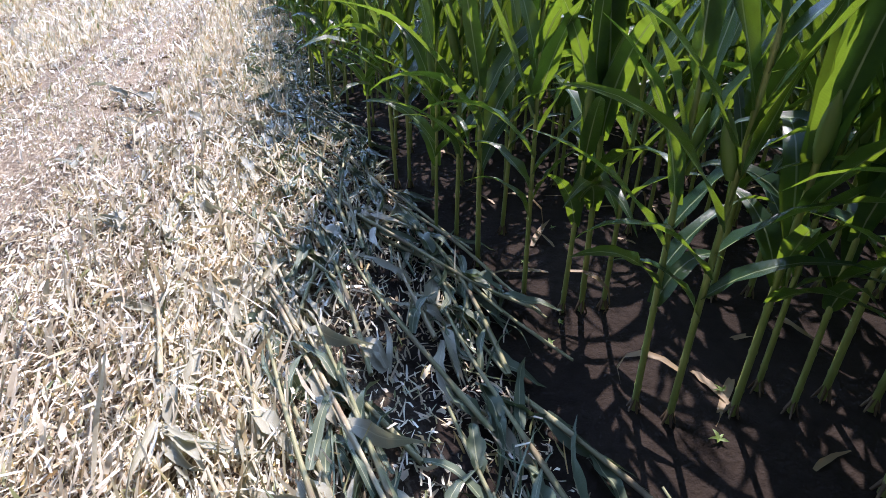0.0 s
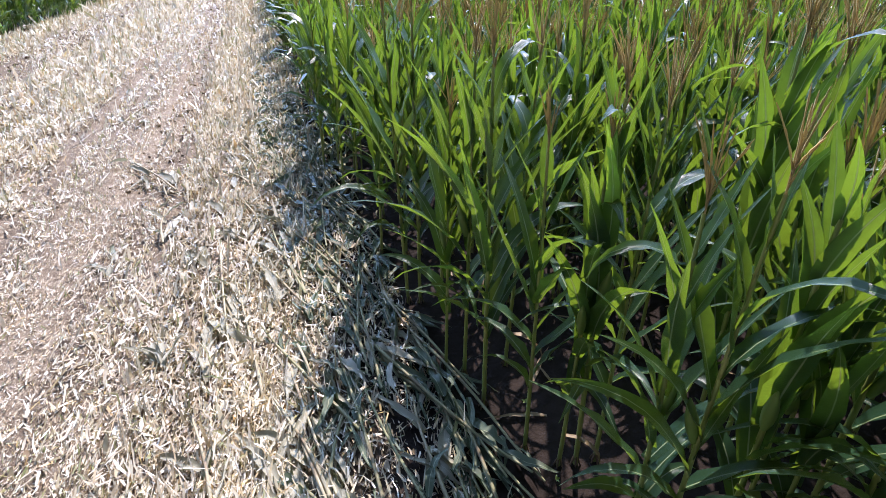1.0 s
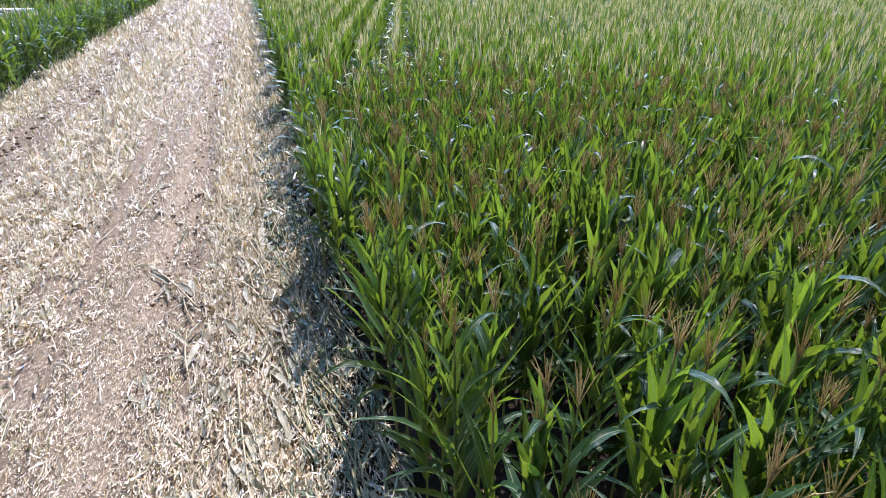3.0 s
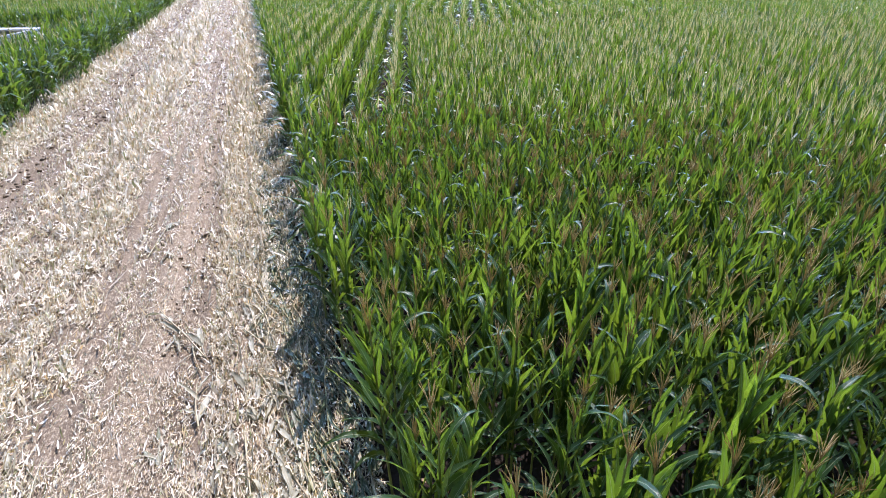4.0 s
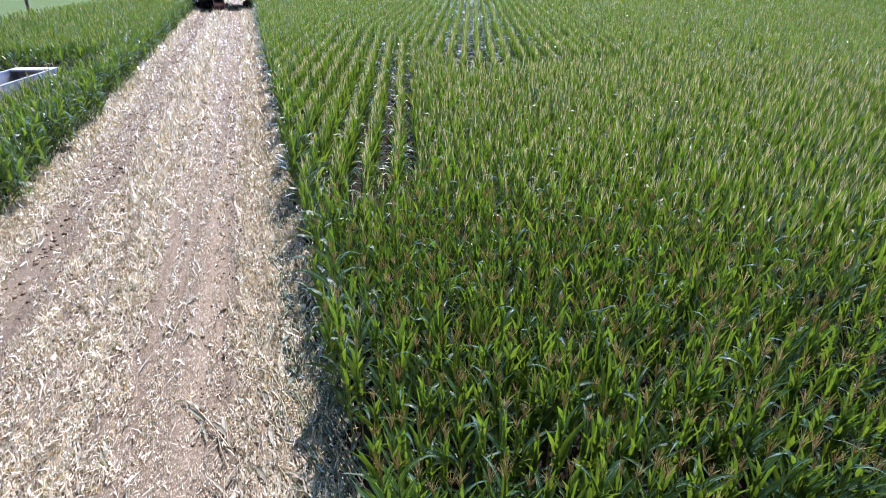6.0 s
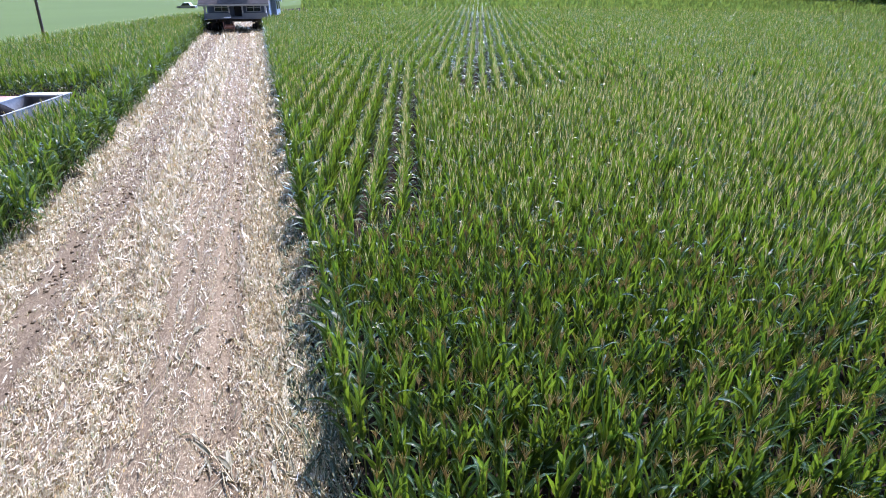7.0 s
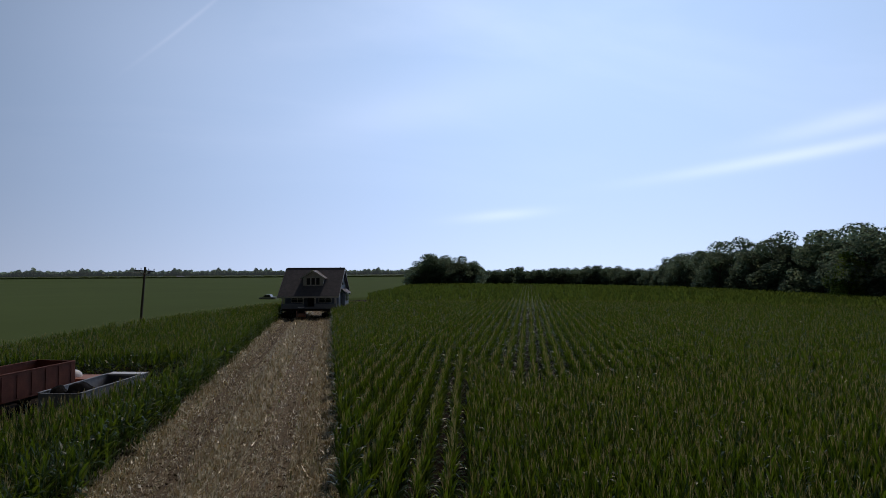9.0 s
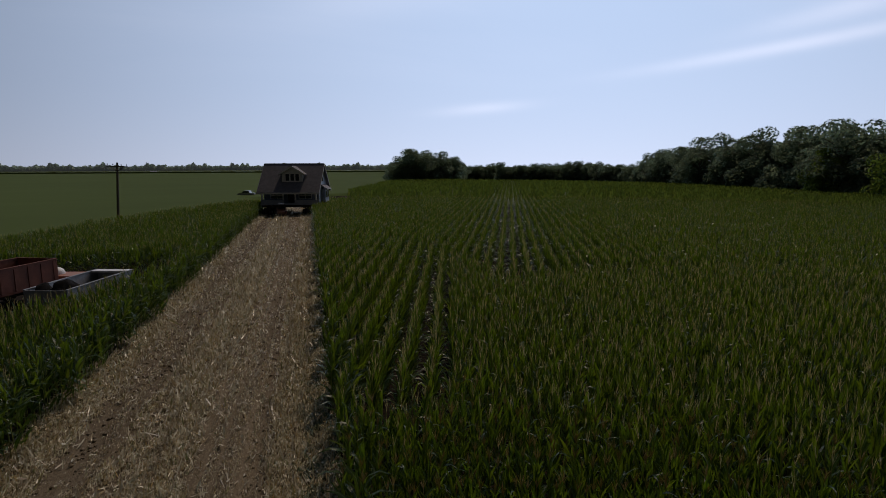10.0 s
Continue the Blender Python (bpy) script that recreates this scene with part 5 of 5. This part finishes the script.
    part("window_sill", box(bmesh.new(), cx - 1.20, dy - 0.10, 4.93, cx + 1.20, dy - 0.003, 4.997, 0.01), M_WHITE, dorm)
    # side bay with its small roof
    bay = part("bay", box(bmesh.new(), 4.24, 3.6, 1.75, 4.85, 6.4, 3.75, 0.01), M_SIDEWALL, h, "shallow side bay")
    part("bay_roof", prism(bmesh.new(), [(4.24, 4.35), (5.15, 3.75), (5.15, 3.85), (4.24, 4.47)], "y", 3.35, 6.65), M_SHINGLE, bay)
    part("bay_fascia", box(bmesh.new(), 5.153, 3.35, 3.68, 5.2, 6.65, 3.88), M_WHITE, bay)
    for y in (3.9, 5.2):
        win = part("window", box(bmesh.new(), 4.852, y, 2.5, 4.87, y + 0.9, 3.5), M_GLASS, bay)
        for q in (y - 0.06, y + 0.9):
            part("window_frame", box(bmesh.new(), 4.852, q, 2.45, 4.90, q + 0.06, 3.55), M_WHITE, win)
    win = part("window", box(bmesh.new(), 4.237, 4.0, 5.0, 4.26, 4.9, 6.2), M_GLASS, h)
    for q in (3.93, 4.9):
        part("window_frame", box(bmesh.new(), 4.237, q, 4.95, 4.29, q + 0.07, 6.25), M_WHITE, win)

    # steel under the house
    c = thing("house_dolly", pose(-2.45, 88.0, 0, 0, 0, -13), "dark steel beams on wheeled dollies carrying the lifted house", "dolly")
    for x in (-2.6, 2.2):
        bm = bmesh.new()
        box(bm, x - 0.15, -0.2, 1.10, x + 0.15, 10.5, 1.15)
        box(bm, x - 0.02, -0.2, 1.15, x + 0.02, 10.5, 1.47)
        box(bm, x - 0.15, -0.2, 1.47, x + 0.15, 10.5, 1.517)
        part("main_beam", bm, M_STEEL, c)
    for y in (0.8, 4.2, 7.6):
        bm = bmesh.new()
        for x0, x1 in ((-4.3, -2.752), (-2.448, 2.048), (2.352, 4.3)):
            box(bm, x0, y - 0.1, 1.16, x1, y + 0.1, 1.19)
            box(bm, x0, y - 0.015, 1.19, x1, y + 0.015, 1.43)
            box(bm, x0, y - 0.1, 1.43, x1, y + 0.1, 1.46)
        part("cross_beam", bm, M_STEEL, c)
    for x in (-3.45, 2.75):
        for y in (0.75, 2.0, 6.4, 7.65):
            part("axle_frame", box(bmesh.new(), x - 0.45, y - 0.12, 0.35, x + 0.45, y + 0.12, 1.095, 0.02), M_STEEL, c)
            for dx in (-0.62, -0.30, 0.30, 0.62):
                wheel_parts(c, x + dx, y, 0.45, 0.45, 0.26)
    return h


build_house()


def build_skid_steer():
    s = thing("skid_steer", pose(-3.4, 86.2, 0, 0, 0, 4), "orange skid steer loader with a caged cab before the house", "loader")
    bm = bmesh.new()
    prism(bm, [(-1.0, 0.35), (0.95, 0.28), (1.05, 0.8), (0.95, 1.05), (0.2, 1.1), (-0.55, 0.95), (-1.0, 0.75)], "x", -0.5, 0.5)
    bmesh.ops.bevel(bm, geom=bm.edges[:], offset=0.03, segments=2, affect="EDGES")
    part("body", bm, M_ORANGE, s)
    cab = part("cab", box(bmesh.new(), -0.46, -0.55, 1.80, 0.46, 0.75, 1.90, 0.03), M_WHITE, s, "pale cab roof")
    for x in (-0.42, 0.42):
        for y in (-0.5, 0.7):
            part("cab_post", box(bmesh.new(), x - 0.04, y - 0.04, 0.98, x + 0.04, y + 0.04, 1.80, 0.01), M_STEEL, cab)
        part("side_screen", box(bmesh.new(), x - 0.01, -0.46, 1.05, x + 0.01, 0.66, 1.76), M_STEEL, cab)
    part("seat", box(bmesh.new(), -0.25, -0.1, 0.98, 0.25, 0.45, 1.45, 0.05), M_RUBBER, s)
    for x in (-0.62, 0.62):
        bm = bmesh.new()
        prism(bm, [(1.0, 1.05), (1.0, 1.3), (-0.6, 1.12), (-1.35, 0.45), (-1.25, 0.3), (-0.5, 0.9)], "x", x - 0.06, x + 0.06)
        part("lift_arm", bm, M_ORANGE, s)
        for y in (-0.55, 0.55):
            wheel_parts(s, x * 1.05, y, 0.38, 0.38, 0.27, rim_mat=M_WHITE)
    bm = bmesh.new()
    prism(bm, [(-1.30, 0.55), (-1.35, 0.12), (-1.95, 0.06), (-1.95, 0.10), (-1.40, 0.18), (-1.36, 0.55)], "x", -0.85, 0.85)
    part("bucket", bm, M_STEEL, s, "worn steel bucket")


build_skid_steer()


# ---- wagons in the clearing ----
def build_red_wagon():
    w = thing("grain_wagon", pose(-13.03, 36.18, 0, 0, 0, -20), "rusty red open steel grain wagon in the corn clearing", "wagon")
    x0, x1, y0, y1, zf, zt = -2.4, 0.0, -5.4, 0.0, 0.95, 2.2
    part("floor", box(bmesh.new(), x0, y0, zf - 0.08, x1, y1, zf), M_RUST, w)
    for name, b in (("side_panel", (x0, y0, x0 + 0.05, y1)), ("side_panel", (x1 - 0.05, y0, x1, y1)), ("end_panel", (x0 + 0.052, y0, x1 - 0.052, y0 + 0.05)), ("end_panel", (x0 + 0.052, y1 - 0.05, x1 - 0.052, y1))):
        pan = part(name, box(bmesh.new(), b[0], b[1], zf + 0.003, b[2], b[3], zt, 0.006), M_RUST, w)
        if name == "side_panel":
            out = 1 if b[0] > -1 else -1
            for k in range(7):
                yy = y0 + 0.2 + k * (y1 - y0 - 0.5) / 6
                xx = b[2] if out > 0 else b[0]
                part("rib", box(bmesh.new(), xx, yy, zf + 0.02, xx + out * 0.025, yy + 0.05, zt - 0.08, 0.005), M_RUST, pan)
            part("rim_rail", box(bmesh.new(), b[0] - 0.02, b[1], zt + 0.001, b[2] + 0.02, b[3], zt + 0.05, 0.008), M_RUST, pan)
        else:
            part("rim_rail", box(bmesh.new(), b[0], b[1] - 0.02, zt + 0.001, b[2], b[3] + 0.02, zt + 0.05, 0.008), M_RUST, pan)
    part("chassis", box(bmesh.new(), -1.7, -5.2, 0.55, -0.7, -0.2, 0.867, 0.01), M_STEEL, w)
    for yy in (-4.4, -1.0):
        part("axle", box(bmesh.new(), -2.2, yy - 0.06, 0.38, -0.2, yy + 0.06, 0.547), M_STEEL, w)
        for xx in (-2.2, -0.2):
            wheel_parts(w, xx, yy, 0.42, 0.42, 0.24, rim_mat=M_RUST)
    part("drawbar", rod(bmesh.new(), (-1.2, -5.2, 0.6), (-1.2, -7.0, 0.45), 0.05), M_STEEL, w)


def build_grey_trailer():
    w = thing("flat_trailer", pose(-10.29, 30.0, 0, 0, 0, -15), "grey metal open trailer with a pale end board", "trailer")
    x0, x1, y0, y1, zf, zt = -2.05, 0.0, 0.0, 5.25, 0.95, 1.6
    part("floor", box(bmesh.new(), x0, y0, zf - 0.07, x1, y1, zf), M_GREYMETAL, w)
    for b in ((x0, y0, x0 + 0.05, y1), (x1 - 0.05, y0, x1, y1)):
        pan = part("side_panel", box(bmesh.new(), b[0], b[1], zf + 0.003, b[2], b[3], zt, 0.006), M_GREYMETAL, w)
        part("rim_rail", box(bmesh.new(), b[0] - 0.025, b[1], zt + 0.001, b[2] + 0.025, b[3], zt + 0.05, 0.008), M_GREYMETAL, pan)
    part("end_panel", box(bmesh.new(), x0 + 0.052, y0, zf + 0.003, x1 - 0.052, y0 + 0.05, zt, 0.006), M_GREYMETAL, w)
    part("end_board", box(bmesh.new(), x0 + 0.052, y1 - 0.55, zt - 0.05, x1 - 0.052, y1, zt + 0.04, 0.01), M_WHITE, w, "pale flat end board")
    part("end_panel", box(bmesh.new(), x0 + 0.052, y1 - 0.05, zf + 0.003, x1 - 0.052, y1, zt - 0.053, 0.006), M_GREYMETAL, w)
    part("chassis", box(bmesh.new(), -1.5, 0.1, 0.6, -0.5, 5.0, 0.877, 0.01), M_STEEL, w)
    for yy in (1.9, 2.8):
        part("axle", box(bmesh.new(), -2.0, yy - 0.05, 0.32, 0.0, yy + 0.05, 0.597), M_STEEL, w)
        for xx in (-2.0, 0.0):
            wheel_parts(w, xx, yy, 0.36, 0.36, 0.22)
    for px, py, sx, sy, sz in ((-0.75, 0.85, 0.62, 0.75, 0.60), (-1.58, 0.62, 0.42, 0.52, 0.54)):
        bm = bmesh.new()
        bmesh.ops.create_icosphere(bm, subdivisions=3, radius=1.0)
        for v in bm.verts:
            k = 1 + 0.34 * noise.noise(v.co * 2.6 + Vector((px * 5, py, 0)))
            v.co = Vector((v.co.x * sx * k, v.co.y * sy * k, max(-0.2, v.co.z * k) * sz * 1.3))
        low = min(v.co.z for v in bm.verts)
        me = bpy.data.meshes.new("crumpled_tarp")
        bm.to_mesh(me)
        bm.free()
        me.materials.append(M_TARP)
        for p in me.polygons:
            p.use_smooth = True
        ob = new("crumpled_tarp", me)
        ob.matrix_world = w.matrix_world @ pose(px, py, zf + 0.004 - low)
        tagged(ob, "dark crumpled tarp lying in the grey trailer", "tarp")


def build_orange_implement():
    w = thing("farm_implement", pose(-12.45, 37.2, 0, 0, 0, -12), "orange farm implement with a white rounded hood", "implement")
    bm = bmesh.new()
    box(bm, -1.3, -0.7, 0.45, 1.3, 0.7, 1.15, 0.04)
    part("deck", bm, M_ORANGE, w, "flat orange deck")
    bm = bmesh.new()
    bmesh.ops.create_uvsphere(bm, u_segments=20, v_segments=12, radius=0.5)
    for v in bm.verts:
        v.co = Vector((v.co.x * 0.9 - 1.2, v.co.y * 0.9, max(0.0, v.co.z) * 0.8 + 1.15))
    bmesh.ops.remove_doubles(bm, verts=bm.verts[:], dist=0.001)
    part("hood", bm, M_WHITE, w, "white rounded hood")
    for x in (-0.9, 0.9):
        for y in (-0.8, 0.8):
            wheel_parts(w, x, y, 0.4, 0.4, 0.2)


build_red_wagon()
build_grey_trailer()
build_orange_implement()


# ---- poles, car and far buildings ----
def build_pole():
    p = thing("utility_pole", pose(-20.6, 71.4, 0, 0.4, 3.5, 8), "weathered wooden utility pole with crossarms and insulators", "pole")
    part("pole", rod(bmesh.new(), (0, 0, -0.05), (0, 0, 7.75), 0.16, 12, 0.11), M_POLE, p)
    arm = part("crossarm", box(bmesh.new(), -1.05, -0.17, 7.25, 1.05, -0.06, 7.38, 0.01), M_POLE, p)
    for x in (-0.95, -0.4, 0.4, 0.95):
        bm = bmesh.new()
        rod(bm, (x, -0.115, 7.38), (x, -0.115, 7.5), 0.02, 8)
        rod(bm, (x, -0.115, 7.46), (x, -0.115, 7.6), 0.06, 10, 0.035)
        part("insulator", bm, M_WHITE, arm, "pale ceramic insulator")
    for x in (-0.6, 0.6):
        part("brace", rod(bmesh.new(), (x, -0.13, 7.25), (0, -0.13, 6.75), 0.025, 6), M_STEEL, arm)
    arm = part("crossarm", box(bmesh.new(), -0.06, -0.75, 6.95, 0.06, 0.75, 7.06, 0.01), M_POLE, p)
    part("transformer", rod(bmesh.new(), (0.42, 0, 6.95), (0.42, 0, 7.22), 0.14, 14), M_GREYMETAL, p)
    part("street_arm", rod(bmesh.new(), (0, 0, 7.02), (-1.25, -0.2, 7.05), 0.035, 8), M_WHITE, p, "pale lamp arm")
    part("lamp_head", box(bmesh.new(), -1.6, -0.32, 7.0, -1.15, -0.12, 7.10, 0.03), M_WHITE, p)
    q = thing("marker_post", pose(35.5, 236, 0), "thin grey post at the field's far edge", "post")
    part("post", rod(bmesh.new(), (0, 0, -0.05), (0, 0, 4.2), 0.12, 10, 0.09), M_POLE, q)
    part("cap", box(bmesh.new(), -0.14, -0.14, 4.2, 0.14, 0.14, 4.28, 0.02), M_GREYMETAL, q)


def build_car():
    c = thing("car", pose(-13.9, 142, 0.0, 0, 0, 78), "silver pickup truck parked at the field edge", "car")
    bm = bmesh.new()
    prism(bm, [(-1.9, 0.40), (1.9, 0.40), (1.95, 0.85), (1.75, 1.0), (1.0, 1.08), (0.5, 1.62), (-0.75, 1.66), (-0.95, 1.1), (-1.9, 1.08)], "x", -0.9, 0.9)
    bmesh.ops.bevel(bm, geom=bm.edges[:], offset=0.05, segments=2, affect="EDGES")
    part("body", bm, M_CAR, c)
    for x in (-0.905, 0.905):
        part("side_window", prism(bmesh.new(), [(0.9, 1.1), (0.5, 1.55), (-0.68, 1.58), (-0.82, 1.12)], "x", x - 0.006, x + 0.006), M_GLASS, c)
    for x in (-0.82, 0.82):
        for y in (-1.25, 1.25):
            wheel_parts(c, x, y, 0.38, 0.38, 0.24)


def build_far_sheds():
    for x, y, w, d, z, mat, lab in ((-176, 720, 7, 5, 3.2, M_WHITE, "small white shed beyond the bean field"), (-330, 940, 16, 9, 5.0, M_WHITE, "long pale farm shed on the horizon"), (-300, 955, 10, 8, 4.5, M_GREYMETAL, "low grey farm building on the horizon")):
        s = thing("shed", pose(x, y, 0, 0, 0, 10), lab, "shed")
        part("wall", box(bmesh.new(), -w / 2, -d / 2, 0, w / 2, d / 2, z * 0.7), mat, s)
        part("roof", prism(bmesh.new(), [(-d / 2 - 0.3, z * 0.7), (d / 2 + 0.3, z * 0.7), (0, z)], "x", -w / 2 - 0.3, w / 2 + 0.3), M_GREYMETAL, s)


build_pole()
build_car()
build_far_sheds()
